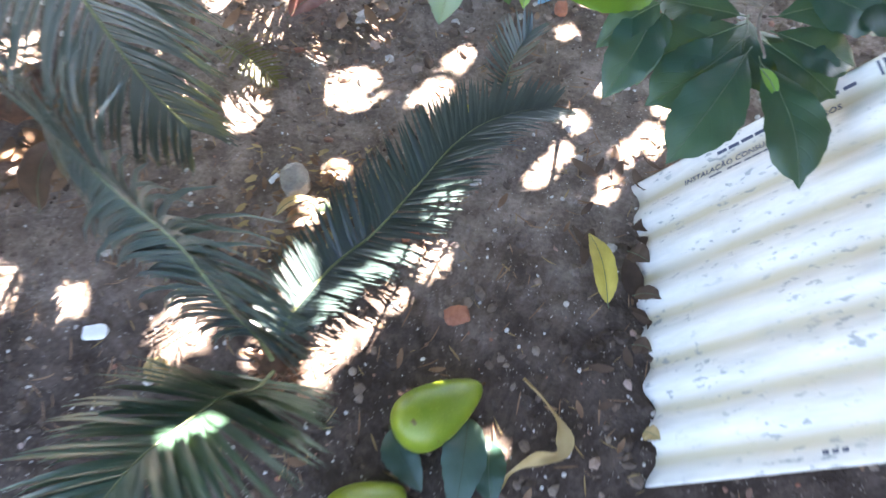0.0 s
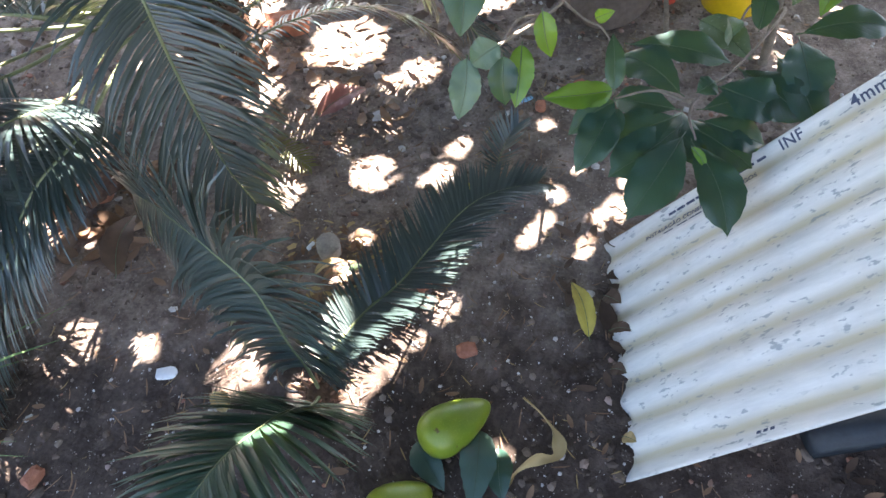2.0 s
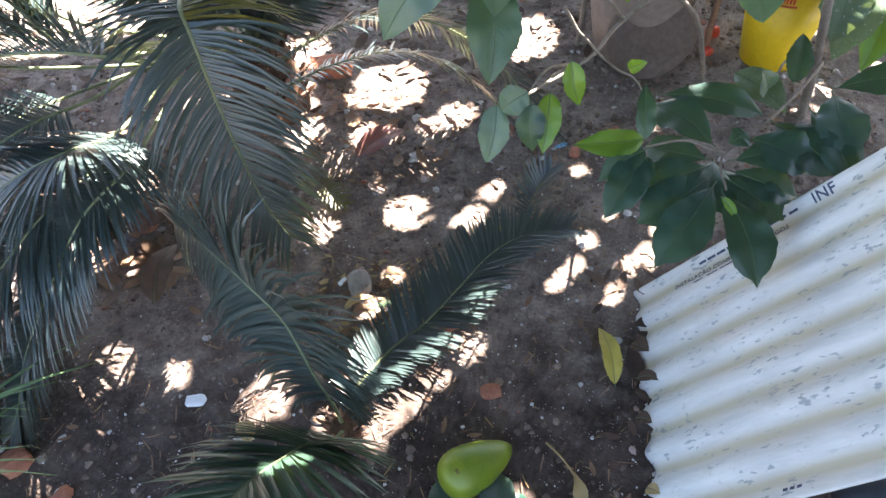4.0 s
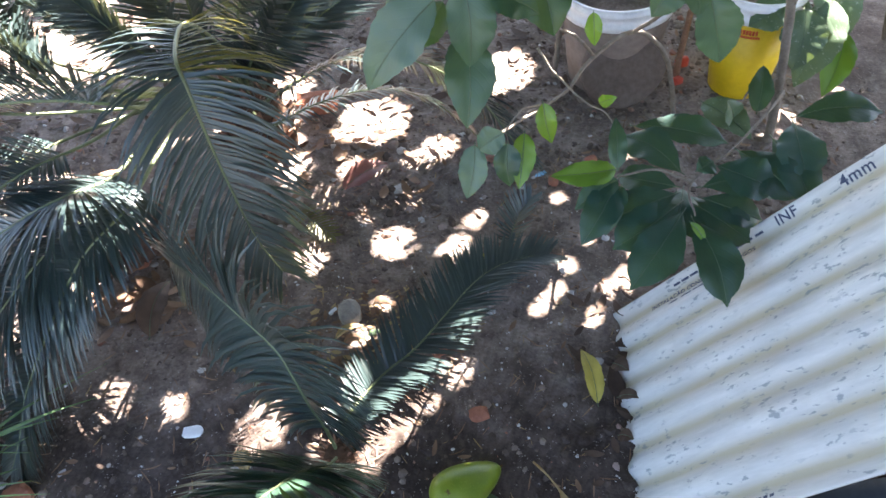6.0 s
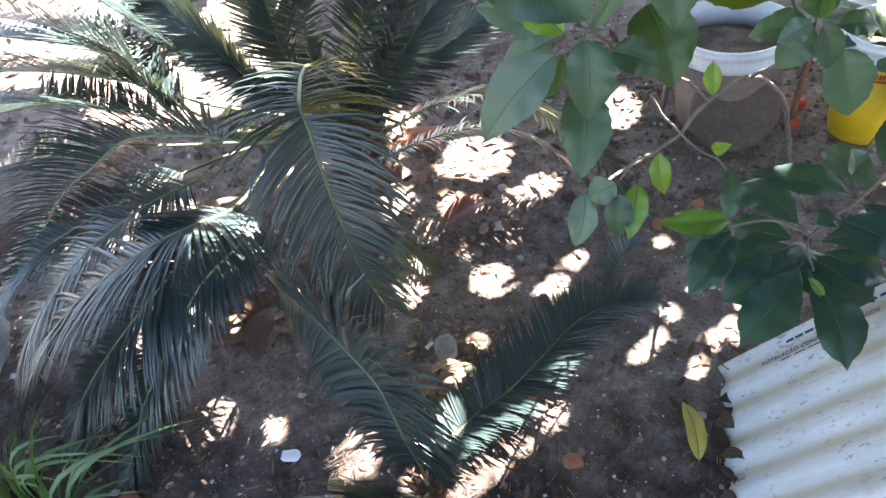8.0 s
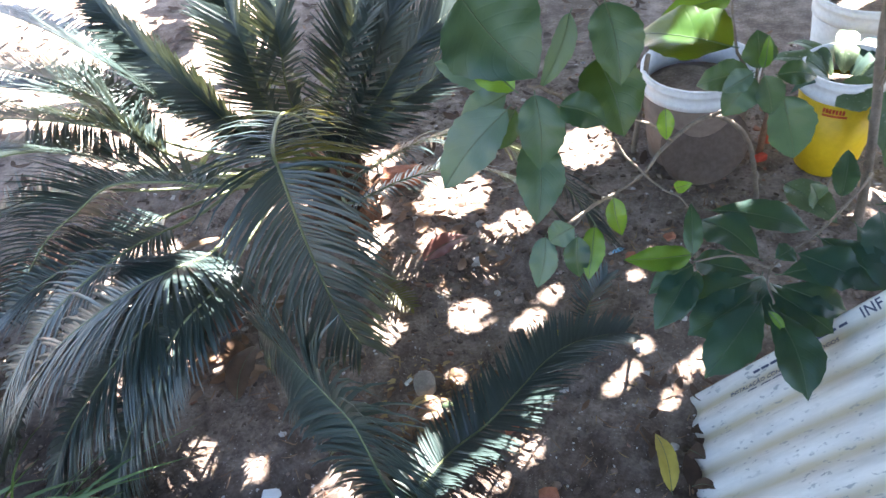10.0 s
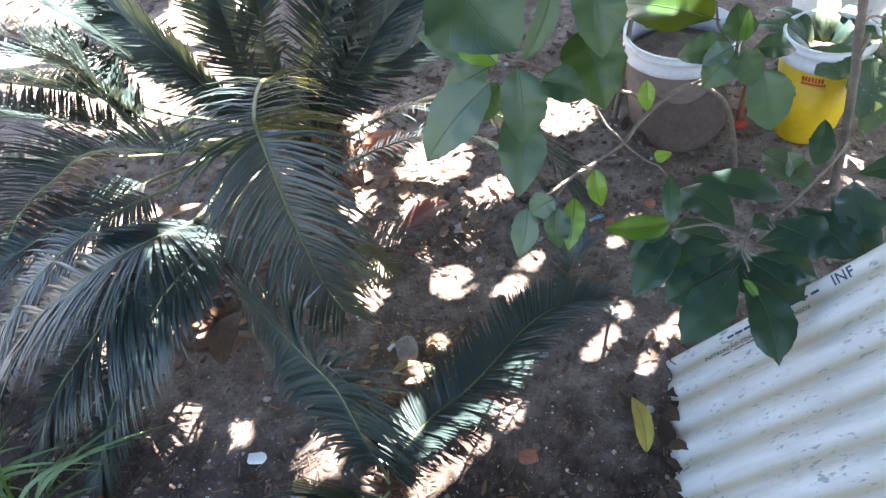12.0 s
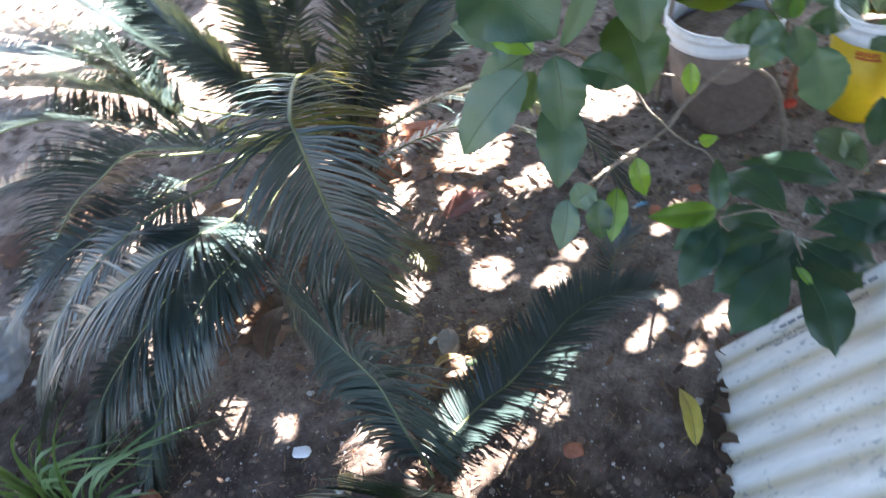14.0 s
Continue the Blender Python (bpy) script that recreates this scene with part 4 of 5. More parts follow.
for base, tip, w, mat in (
    ((0.406, 0.669, 0.320), (0.453, 0.515, 0.250), 0.078, LEAF),
    ((0.405, 0.696, 0.310), (0.295, 0.551, 0.250), 0.085, LEAF),
    ((0.404, 0.715, 0.310), (0.271, 0.630, 0.270), 0.086, LEAF),
    ((0.399, 0.727, 0.320), (0.263, 0.687, 0.285), 0.077, LEAF),
    ((0.397, 0.728, 0.330), (0.291, 0.783, 0.310), 0.065, LEAF),
    ((0.410, 0.761, 0.330), (0.308, 0.867, 0.340), 0.080, LEAF),
    ((0.318, 0.880, 0.355), (0.500, 0.830, 0.345), 0.066, LEAF),
    ((0.424, 0.728, 0.330), (0.605, 0.759, 0.300), 0.085, LEAF),
    ((0.427, 0.714, 0.320), (0.543, 0.684, 0.285), 0.066, LEAF),
    ((0.419, 0.707, 0.310), (0.516, 0.645, 0.270), 0.078, LEAF),
    ((0.460, 0.772, 0.345), (0.569, 0.721, 0.325), 0.088, LEAF),
    ((0.505, 0.812, 0.350), (0.609, 0.706, 0.315), 0.088, LEAF),
    ((0.575, 0.844, 0.355), (0.624, 0.687, 0.310), 0.073, LEAF),
    ((0.618, 0.867, 0.370), (0.618, 0.733, 0.335), 0.088, LEAF_MID),
    ((0.612, 0.868, 0.375), (0.775, 0.863, 0.385), 0.068, LEAF),
    ((0.415, 0.765, 0.300), (0.365, 0.640, 0.280), 0.080, LEAF), ((0.400, 0.760, 0.295), (0.450, 0.640, 0.270), 0.075, LEAF),
    ((0.426, 0.758, 0.340), (0.460, 0.777, 0.350), 0.043, LEAF),
):
    leaf(sapling, base, tip, w, mat, 0.09, 0.2, (-0.05, -0.35, 1.0), belly=1.5, point=0.66, drip=0.06)
leaf(sapling, (0.397, 0.637, 0.335), (0.425, 0.616, 0.300), 0.016, LEAF_FRESH, 0.08, 0.3, (-0.05, -0.5, 0.9))
for base, tip, w, mat in (
    ((0.287, 0.747, 0.360), (0.160, 0.730, 0.360), 0.050, LEAF_FRESH), ((0.282, 0.740, 0.360), (0.279, 0.815, 0.425), 0.035, LEAF),
    ((0.287, 0.735, 0.350), (0.205, 0.692, 0.310), 0.047, LEAF), ((0.282, 0.731, 0.340), (0.215, 0.632, 0.280), 0.068, LEAF),
    ((0.292, 0.731, 0.340), (0.260, 0.655, 0.280), 0.044, LEAF), ((0.519, 1.109, 0.240), (0.612, 0.998, 0.215), 0.075, LEAF_SPECK),
    ((0.585, 1.05, 0.215), (0.553, 1.039, 0.290), 0.055, LEAF_PALE), ((0.590, 0.963, 0.310), (0.612, 1.054, 0.365), 0.050, LEAF),
):
    leaf(sapling, base, tip, w, mat, 0.08, 0.22, (-0.05, -0.5, 0.9))
branch(sapling, [(0.697, 1.25, 0.46), (0.78, 1.40, 0.40), (0.86, 1.46, 0.35)], 0.004, 0.002)
branch(sapling, [(0.705, 1.25, 0.42), (0.75, 1.38, 0.36), (0.79, 1.41, 0.31)], 0.004, 0.002)
for base, tip, w, mat in (
    ((0.775, 1.405, 0.305), (0.686, 1.392, 0.252), 0.096, LEAF_SPECK), ((0.809, 1.391, 0.305), (0.791, 1.308, 0.174), 0.110, LEAF_SPECK),
    ((0.876, 1.492, 0.357), (0.926, 1.389, 0.200), 0.130, LEAF_SPECK), ((0.891, 1.431, 0.305), (0.805, 1.301, 0.130), 0.114, LEAF_SPECK),
    ((0.977, 1.496, 0.174), (0.911, 1.353, 0.06), 0.085, LEAF_FRESH), ((0.834, 1.483, 0.37), (0.893, 1.392, 0.33), 0.098, LEAF_SPECK),
):
    leaf(sapling, base, tip, w, mat, 0.08, 0.22, (-0.05, -0.5, 0.9))

# ---- loose things on the soil ----


def fruit(a, b, thick, label):
    a, b = Vector(a), Vector(b)
    ax = (b - a)
    ln = ax.length
    prof = [(0, 0)]
    for i in range(1, 24):
        c = math.cos(math.pi * i / 24)
        s = 0.5 - 0.5 * c
        prof.append((0.5 * thick * max(0, 1 - c * c) ** 0.46 * (0.90 + 0.34 * c - 0.05 * (1 - c * c)), ln * s))
    prof.append((0, ln))
    f = thing("green_fruit", a, label, "fruit", "fallen fruits")
    bm = bmesh.new()
    lathe(bm, prof, a, 28, ax, 0.012)
    body = part("flesh", bm, FRUIT, f)
    bm = bmesh.new()
    tube(bm, [b - ax.normalized() * 0.002, b + ax.normalized() * 0.006], 0.003, 0.002, 6)
    part("stem_scar", bm, BARK_DARK, f)
    return f


fruit((-0.048, 0.240, 0.046), (0.066, 0.320, 0.034), 0.093, "pear-shaped yellow-green fruit lying on the soil")
fruit((-0.125, 0.110, 0.044), (-0.030, 0.172, 0.035), 0.095, "fallen yellow-green fruit beside green leaves")


def fallen_leaf(name, base, tip, width, mat, label, sag=0.1, fold=0.3, face=(0, 0, 1)):
    t = thing(name, base, label, "leaf", "fallen leaves")
    leaf(t, base, tip, width, mat, sag, fold, face)


fallen_leaf("green_leaf", (-0.062, 0.262, 0.015), (-0.010, 0.175, 0.012), 0.050, LEAF_PALE, "fresh green leaf fallen beside the fruit")
fallen_leaf("green_leaf", (0.050, 0.285, 0.018), (0.035, 0.140, 0.02), 0.060, LEAF_PALE, "fresh green leaf fallen on the soil")
fallen_leaf("green_leaf", (0.080, 0.250, 0.02), (0.085, 0.160, 0.012), 0.050, LEAF, "dark green leaf fallen on the soil")
fallen_leaf("green_leaf", (-0.02, 0.12, 0.012), (-0.08, 0.07, 0.012), 0.045, LEAF_PALE, "pale green leaf fallen beside a fruit")
fallen_leaf("yellow_leaf", (0.255, 0.455, 0.012), (0.230, 0.585, 0.014), 0.037, LEAF_YELLOW, "yellow fallen leaf with brown specks on soil", 0.14, 0.5)
fallen_leaf("red_leaf", (-0.345, 1.065, 0.015), (-0.225, 1.15, 0.03), 0.075, LEAF_RED, "reddish-brown dry leaf curled on sunny soil", 0.15)
fallen_leaf("brown_leaf", (-1.07, 1.03, 0.04), (-0.92, 1.11, 0.06), 0.035, LEAF_DRY, "long pale-brown dry leaf lying beneath the cycad", 0.1)
fallen_leaf("brown_leaf", (0.290, 0.555, 0.012), (0.320, 0.530, 0.022), 0.040, LEAF_DEAD, "dark dead leaf stuck in the sheet's furrow", 0.15)
fallen_leaf("brown_leaf", (0.292, 0.478, 0.010), (0.335, 0.464, 0.032), 0.026, LEAF_DEAD, "dark dead leaf stuck in the sheet's furrow", 0.15)
fallen_leaf("brown_leaf", (0.285, 0.398, 0.010), (0.312, 0.385, 0.020), 0.030, LEAF_DEAD, "dark dead leaf stuck in the sheet's furrow", 0.15)
fallen_leaf("brown_leaf", (0.292, 0.272, 0.008), (0.312, 0.258, 0.020), 0.025, LEAF_TAN, "small tan leaf caught on the sheet's edge", 0.15)
fallen_leaf("brown_leaf", (-0.289, 0.606, 0.012), (-0.228, 0.639, 0.018), 0.020, LEAF_TAN, "narrow straw-coloured dry leaf beside a stone", 0.2)
fallen_leaf("brown_leaf", (-0.268, 0.595, 0.014), (-0.222, 0.606, 0.014), 0.022, LEAF_DRY, "curled dry brown leaf beside a stone", 0.25)
fallen_leaf("brown_leaf", (-0.219, 0.700, 0.012), (-0.175, 0.694, 0.020), 0.026, LEAF_DRY, "curled dry brown leaf beside a stone", 0.25)
fallen_leaf("green_leaf", (-0.218, 0.616, 0.014), (-0.184, 0.626, 0.016), 0.018, LEAF_SPECK, "small faded green leaf among dry litter", 0.15)
fallen_leaf("yellow_leaf", (-0.436, 0.350, 0.014), (-0.402, 0.305, 0.014), 0.024, LEAF_TAN, "small pale yellow leaf lying on soil", 0.15)
fallen_leaf("brown_leaf", (-0.70, 0.60, 0.012), (-0.68, 0.74, 0.05), 0.07, LEAF_DEAD, "large curled brown leaf in a dark hollow", 0.2)


def build_curled_strip():
    """A twisted tan leaf bent like a hook."""
    path = spline([(0.125, 0.335, 0.02), (0.155, 0.300, 0.03), (0.178, 0.262, 0.025), (0.175, 0.232, 0.02), (0.140, 0.222, 0.03), (0.108, 0.205, 0.02), (0.095, 0.185, 0.008)], 30)
    fr = frames_along(path, (0.4, 0.3, 1))
    bm = bmesh.new()
    rows = []
    for i, (q, (t, s, f)) in enumerate(zip(path, fr)):
        w = 0.0098 * math.sin(math.pi * (0.06 + 0.9 * i / 29)) * (1 + 0.35 * math.sin(i * 0.7))
        a = 0.8 * math.sin(i * 0.35)
        d = math.cos(a) * s + math.sin(a) * f
        rows.append([bm.verts.new(q + d * w * k + f * 0.004 * abs(k)) for k in (-1, -0.5, 0, 0.5, 1)])
    for a, b in zip(rows, rows[1:]):
        for k in range(4):
            bm.faces.new((a[k], a[k + 1], b[k + 1], b[k]))
    solo("curled_leaf", bm, LEAF_TAN, (0.14, 0.25, 0.0), "tan dry leaf curled into a hook on the soil", "leaf", "fallen leaves")


build_curled_strip()


def chunk(name, at, size, mat, label, category, seed, turn=0.0, boxy=0.7, rough=0.22, group="", sink=0.25):
    bm = bmesh.new()
    lump(bm, (at[0], at[1], ground_z(at[0], at[1]) + size[2] * (1 - sink)), size, seed, rough, 2, turn, boxy)
    return solo(name, bm, mat, (at[0], at[1], ground_z(at[0], at[1])), label, category, group, smooth=False)


chunk("brick_fragment", (0.025, 0.434), (0.020, 0.014, 0.010), BRICK, "small red brick fragment on bare soil", "brick", 1, 0.2, group="brick pieces")
chunk("brick_fragment", (-0.83, 0.245), (0.026, 0.022, 0.02), BRICK, "broken red brick piece near the grass", "brick", 2, 0.9, 0.92, 0.12, group="brick pieces")
chunk("brick_fragment", (-0.715, 0.19), (0.011, 0.019, 0.014), BRICK, "broken red brick piece near the grass", "brick", 3, -0.4, 0.92, 0.12, group="brick pieces")
chunk("brick_fragment", (-0.82, 0.84), (0.03, 0.018, 0.014), BRICK, "orange brick piece beneath the cycad fronds", "brick", 4, 0.1, group="brick pieces")
chunk("brick_fragment", (-0.46, 1.40), (0.06, 0.035, 0.03), BRICK, "red brick piece lying behind the low frond", "brick", 5, 0.1, group="brick pieces")
chunk("brick_fragment", (-0.06, 0.58), (0.016, 0.012, 0.008), BRICK, "small reddish brick crumb by the young cycad", "brick", 6, 0.5, group="brick pieces")
chunk("brick_fragment", (0.30, 1.18), (0.015, 0.012, 0.008), BRICK, "small red brick crumb on gravel", "brick", 7, 0.5, group="brick pieces")
chunk("brick_fragment", (0.20, 1.10), (0.018, 0.013, 0.008), BRICK, "small red brick crumb on gravel", "brick", 8, 1.5, group="brick pieces")
chunk("white_shard", (-0.539, 0.392), (0.020, 0.013, 0.005), WHITE, "white ceramic shard on dark soil", "shard", 9, 0.1)
chunk("white_shard", (-0.305, 0.69), (0.013, 0.005, 0.004), WHITE, "thin white ceramic splinter beside a stone", "shard", 10, 0.9)
chunk("stone", (-0.265, 0.678), (0.026, 0.033, 0.020), STONE, "small grey-brown stone among dry leaves", "stone", 11, 0.3, 0.3)
chunk("stone", (-0.418, 0.333), (0.014, 0.02, 0.012), LEAF_TAN, "small pale yellow stone on the soil", "stone", 12, 0.3, 0.3)
chunk("clay_block", (-1.44, 1.05), (0.09, 0.06, 0.05), CLAY, "old brown clay block half buried beneath the fronds", "brick", 13, 0.5, 0.92, 0.1)
chunk("clay_block", (-1.56, 0.93), (0.10, 0.05, 0.05), CLAY, "old brown clay block lying beneath the fronds", "brick", 15, 0.1, 0.92, 0.1)
chunk("blue_scrap", (0.17, 1.13), (0.018, 0.005, 0.004), BLUE, "small blue plastic scrap on the soil", "scrap", 16, 0.5)
chunk("red_scrap", (0.575, 1.52), (0.018, 0.012, 0.012), RED, "small red plastic scrap between the buckets", "scrap", 17, 0.5)
chunk("red_scrap", (0.60, 1.60), (0.02, 0.012, 0.018), RED, "red plastic scrap between the buckets", "scrap", 18, 0.2)
def build_sack():
    """A slack sack with creases."""
    bm = bmesh.new()
    res = bmesh.ops.create_icosphere(bm, subdivisions=5, radius=1.0)
    for v in res["verts"]:
        q = v.co.normalized()
        k = 1 + 0.35 * noise.noise(q * 1.3 + Vector((3, 1, 0))) + 0.16 * abs(noise.noise(q * 3.2 + Vector((0, 5, 0)))) + 0.10 * abs(noise.noise(Vector((q.x * 9, q.y * 3, q.z * 6)))) - 0.05
        v.co = Vector((-1.44, 0.52, 0.06)) + Vector((q.x * 0.12, q.y * 0.14, max(q.z * 0.10, -0.07))) * k
    solo("plastic_sack", bm, SACK, (-1.44, 0.52, 0.0), "crumpled grey plastic sack lying beside the cycad", "sack")


build_sack()


def build_tile():
    """A broken curved roof tile, half buried."""
    bm = bmesh.new()
    rows = []
    for i in range(11):
        a = radians(20 + 14 * i)
        rows.append([[bm.verts.new((-0.86 + 0.02 * j + r * 0.5 * math.cos(a), 0.80 + 0.025 * j - 0.003 * i, -0.03 + r * math.sin(a))) for r in (0.075, 0.088)] for j in range(5)])
    for a, b in zip(rows, rows[1:]):
        for j in range(4):
            bm.faces.new((a[j][1], a[j + 1][1], b[j + 1][1], b[j][1]))
            bm.faces.new((a[j][0], b[j][0], b[j + 1][0], a[j + 1][0]))
        bm.faces.new((a[0][0], a[0][1], b[0][1], b[0][0]))
        bm.faces.new((a[4][0], b[4][0], b[4][1], a[4][1]))
    solo("roof_tile", bm, CLAY, (-0.82, 0.82, 0.0), "broken brown clay roof tile half buried in soil", "roof tile")


build_tile()


def build_grass(loc, count, seed, reach, label):
    rng = random.Random(seed)
    g = thing("grass_clump", loc, label, "grass")
    for i in range(count):
        bm = bmesh.new()
        a = rng.uniform(0, 6.28)
        r = 0.05 * rng.random() ** 0.5
        b = Vector(loc) + Vector((r * math.cos(a), r * math.sin(a), -0.005))
        ln = reach * rng.uniform(0.5, 1.1)
        out = Vector((math.cos(a), math.sin(a), 0)) * rng.uniform(0.3, 0.9) + Vector((0.15, 0.1, 0))
        path = [b + out * ln * s * s * 0.8 + Vector((0, 0, ln * (1.25 * s - 0.85 * s * s))) for s in [k / 8 for k in range(9)]]
        fr = frames_along(path, (0.1, 0.1, 1))
        rows = []
        for k, (q, (t, s, f)) in enumerate(zip(path, fr)):
            w = 0.0066 * (1 - (k / 8) ** 2) + 0.0003
            rows.append((bm.verts.new(q - s * w + f * w * 0.4), bm.verts.new(q), bm.verts.new(q + s * w + f * w * 0.4)))
        for c, d in zip(rows, rows[1:]):
            bm.faces.new((c[0], c[1], d[1], d[0]))
            bm.faces.new((c[1], c[2], d[2], d[1]))
        part("blade", bm, GRASS, g)


build_grass((-0.93, 0.17, 0.0), 26, 31, 0.44, "loose clump of long arching green grass blades beside the cycad")
build_grass((-1.08, 0.24, 0.0), 24, 32, 0.38, "clump of arching pale green grass blades beside the cycad")

# ---- between and behind the buckets ----
tuft = thing("cycad_seedling", (0.10, 0.90, 0.0), "small dark cycad seedling with upright leaflets", "seedling")
frond(tuft, [(0.085, 0.865, 0.0), (0.095, 0.90, 0.035), (0.115, 0.94, 0.06), (0.14, 0.975, 0.07)], 0.075, 0.0055, 0.0062, 45, -0.25, 26, radius=0.002, single=True)
fallen_leaf("yellow_petal", (0.015, 0.825, 0.012), (0.045, 0.845, 0.016), 0.018, LEAF_YELLOW, "small orange-yellow petal lying in the sun")
fallen_leaf("yellow_petal", (0.045, 0.815, 0.012), (0.060, 0.840, 0.016), 0.014, LEAF_YELLOW, "small orange-yellow petal lying in the sun")

potted = thing("potted_plant", (0.738, 1.505, 0.245), "pale grey-green strap-leaved plant growing in the yellow bucket", "plant")
rng = random.Random(41)
for i in range(11):
    a = 0.5 + i * 2.4
    r = rng.uniform(0.13, 0.22)
    z0 = 0.243
    base = Vector((0.738 + 0.025 * math.cos(a), 1.52 + 0.025 * math.sin(a), z0))
    tip = Vector((0.748 + r * math.cos(a), 1.53 + r * math.sin(a), z0 + rng.uniform(0.0, 0.06)))
    if tip.y < 1.44:
        tip.y = 1.44 + 0.3 * (tip.y - 1.44)
    leaf(potted, base, tip, rng.uniform(0.045, 0.07), LEAF_SPECK if i % 4 else LEAF_PALE, 0.24, 0.2, (0.0, -0.2, 1.0))

hedge = thing("background_shrub", (1.22, 1.72, 0.0), "leafy green shrub with dry twigs behind the sapling", "shrub")
for k in range(7):
    a = k * 0.9
    top = (1.18 + 0.16 * math.cos(a), 1.66 + 0.18 * math.sin(a), 0.55 + 0.05 * (k % 3))
    branch(hedge, [(1.22, 1.72, -0.02), (1.20 + 0.06 * math.cos(a), 1.70 + 0.07 * math.sin(a), 0.28), top], 0.006, 0.002)
    for j in range(11):
        f = 0.35 + 0.06 * j
        p = Vector((1.20, 1.70, 0.02)).lerp(Vector(top), f) + Vector((0.04 * math.cos(a) * f, 0.04 * math.sin(a) * f, 0.03))
        b = rng.uniform(0, 6.28)
        d = Vector((math.cos(b), math.sin(b), rng.uniform(-0.5, 0.3))) * rng.uniform(0.07, 0.12)
        leaf(hedge, p, p + d, rng.uniform(0.03, 0.05), (LEAF, LEAF_SPECK, LEAF_FRESH)[(j + k) % 3], 0.08, 0.2, (0, -0.3, 1), rib=False)
stake = thing("wooden_stake", (0.575, 1.545, 0.0), "short pale wooden stake between the buckets", "stake")
branch(stake, [(0.575, 1.545, -0.02), (0.578, 1.55, 0.10), (0.585, 1.56, 0.21)], 0.010, 0.008, HUSK, "shaft")

stake = thing("wooden_stake", (0.222, 1.56, 0.0), "thin bleached wooden stake beside the dusty bucket", "stake")
branch(stake, [(0.222, 1.56, -0.02), (0.232, 1.555, 0.15), (0.246, 1.55, 0.33)], 0.008, 0.007, BARK, "shaft")

# ---- unseen tree overhead, its crown openings placed to dapple the ground ----
# crown openings, set by where their sun patches land: x, y, half-widths
OPEN_SOIL = [(-0.295, 1.357, 0.099, 0.112), (-0.362, 1.278, 0.045, 0.032), (-0.156, 1.185, 0.032, 0.035), (-0.101, 1.242, 0.041, 0.045), (-0.337, 1.137, 0.031, 0.042), (-0.272, 1.126, 0.031, 0.024),
             (-0.171, 1.058, 0.027, 0.039), (-0.383, 1.038, 0.053, 0.032), (-0.279, 0.995, 0.019, 0.017), (-0.19, 0.898, 0.048, 0.046), (0.001, 0.985, 0.015, 0.037), (-0.034, 0.888, 0.018, 0.024),
             (-0.056, 0.857, 0.017, 0.022), (-0.391, 0.84, 0.035, 0.053)]
OPEN_SHEET = [(0.21, 1.038, 0.02, 0.019), (0.214, 0.819, 0.024, 0.027), (0.191, 0.753, 0.017, 0.021), (0.168, 0.725, 0.017, 0.022), (0.147, 0.701, 0.016, 0.018), (0.347, 0.778, 0.031, 0.038),
              (0.304, 0.752, 0.012, 0.025), (0.268, 0.681, 0.015, 0.023), (0.253, 0.652, 0.01, 0.008), (0.374, 0.85, 0.015, 0.02), (0.269, 0.893, 0.012, 0.012), (-0.199, 0.704, 0.018, 0.018),
              (0.256, 1.125, 0.011, 0.01), (0.388, 1.2, 0.012, 0.013)]
OPEN_YOUNG = [(-0.483, 1.109, 0.043, 0.053), (-0.233, 0.617, 0.024, 0.017), (-0.027, 0.536, 0.027, 0.029), (-0.165, 0.375, 0.028, 0.03), (-0.125, 0.418, 0.026, 0.018), (-0.075, 0.455, 0.020, 0.014),
              (-0.183, 0.338, 0.019, 0.015), (-0.235, 0.435, 0.024, 0.029), (-0.399, 0.404, 0.043, 0.044), (-0.416, 0.363, 0.021, 0.021), (-0.744, 0.444, 0.051, 0.042), (-0.782, 0.407, 0.023, 0.02),
              (-0.808, 0.371, 0.023, 0.022), (-0.629, 0.42, 0.009, 0.013), (-0.596, 0.441, 0.023, 0.014), (-0.75, 0.304, 0.048, 0.033), (-0.774, 0.214, 0.029, 0.015), (-0.582, 1.33, 0.049, 0.049),
              (-0.28, 0.365, 0.015, 0.016)]
OPEN_SIDE = [(-0.6, 1.5, 0.08, 0.09), (0.07, 1.59, 0.085, 0.09), (-1.48, 1.82, 0.38, 0.33), (0.76, 1.22, 0.05, 0.04), (0.66, 1.42, 0.05, 0.05), (0.84, 1.36, 0.025, 0.03), (1.02, 1.46, 0.03, 0.03), (-1.52, 2.2, 0.15, 0.16), (-1.44, 2.45, 0.14, 0.16), (-1.24, 0.58, 0.08, 0.06),
             (-1.55, 2.75, 0.22, 0.25), (-2.31, 2.64, 0.12, 0.12), (-1.03, 0.87, 0.09, 0.08), (-1.2, 0.75, 0.08, 0.06), (-1.2, 1.1, 0.09, 0.05), (-1.34, 0.86, 0.07, 0.04), (0.08, 0.24, 0.012, 0.018)]
OPEN_FAR = [(-0.046, 0.284, 0.030, 0.018), (-0.325, 0.09, 0.017, 0.020), (0.83, 1.74, 0.13, 0.13),
            (-0.90, 0.95, 0.05, 0.06), (-0.68, 0.88, 0.03, 0.04), (-0.98, 0.80, 0.05, 0.04), (-1.02, 0.62, 0.035, 0.04), (-2.20, 1.98, 0.22, 0.20),
            (-1.064, 0.716, 0.10, 0.085), (-1.33, 0.72, 0.075, 0.05), (-0.895, 0.776, 0.022, 0.05), (-0.985, 0.905, 0.024, 0.05), (-0.865, 0.89, 0.014, 0.035), (-1.346, 0.846, 0.06, 0.04)]


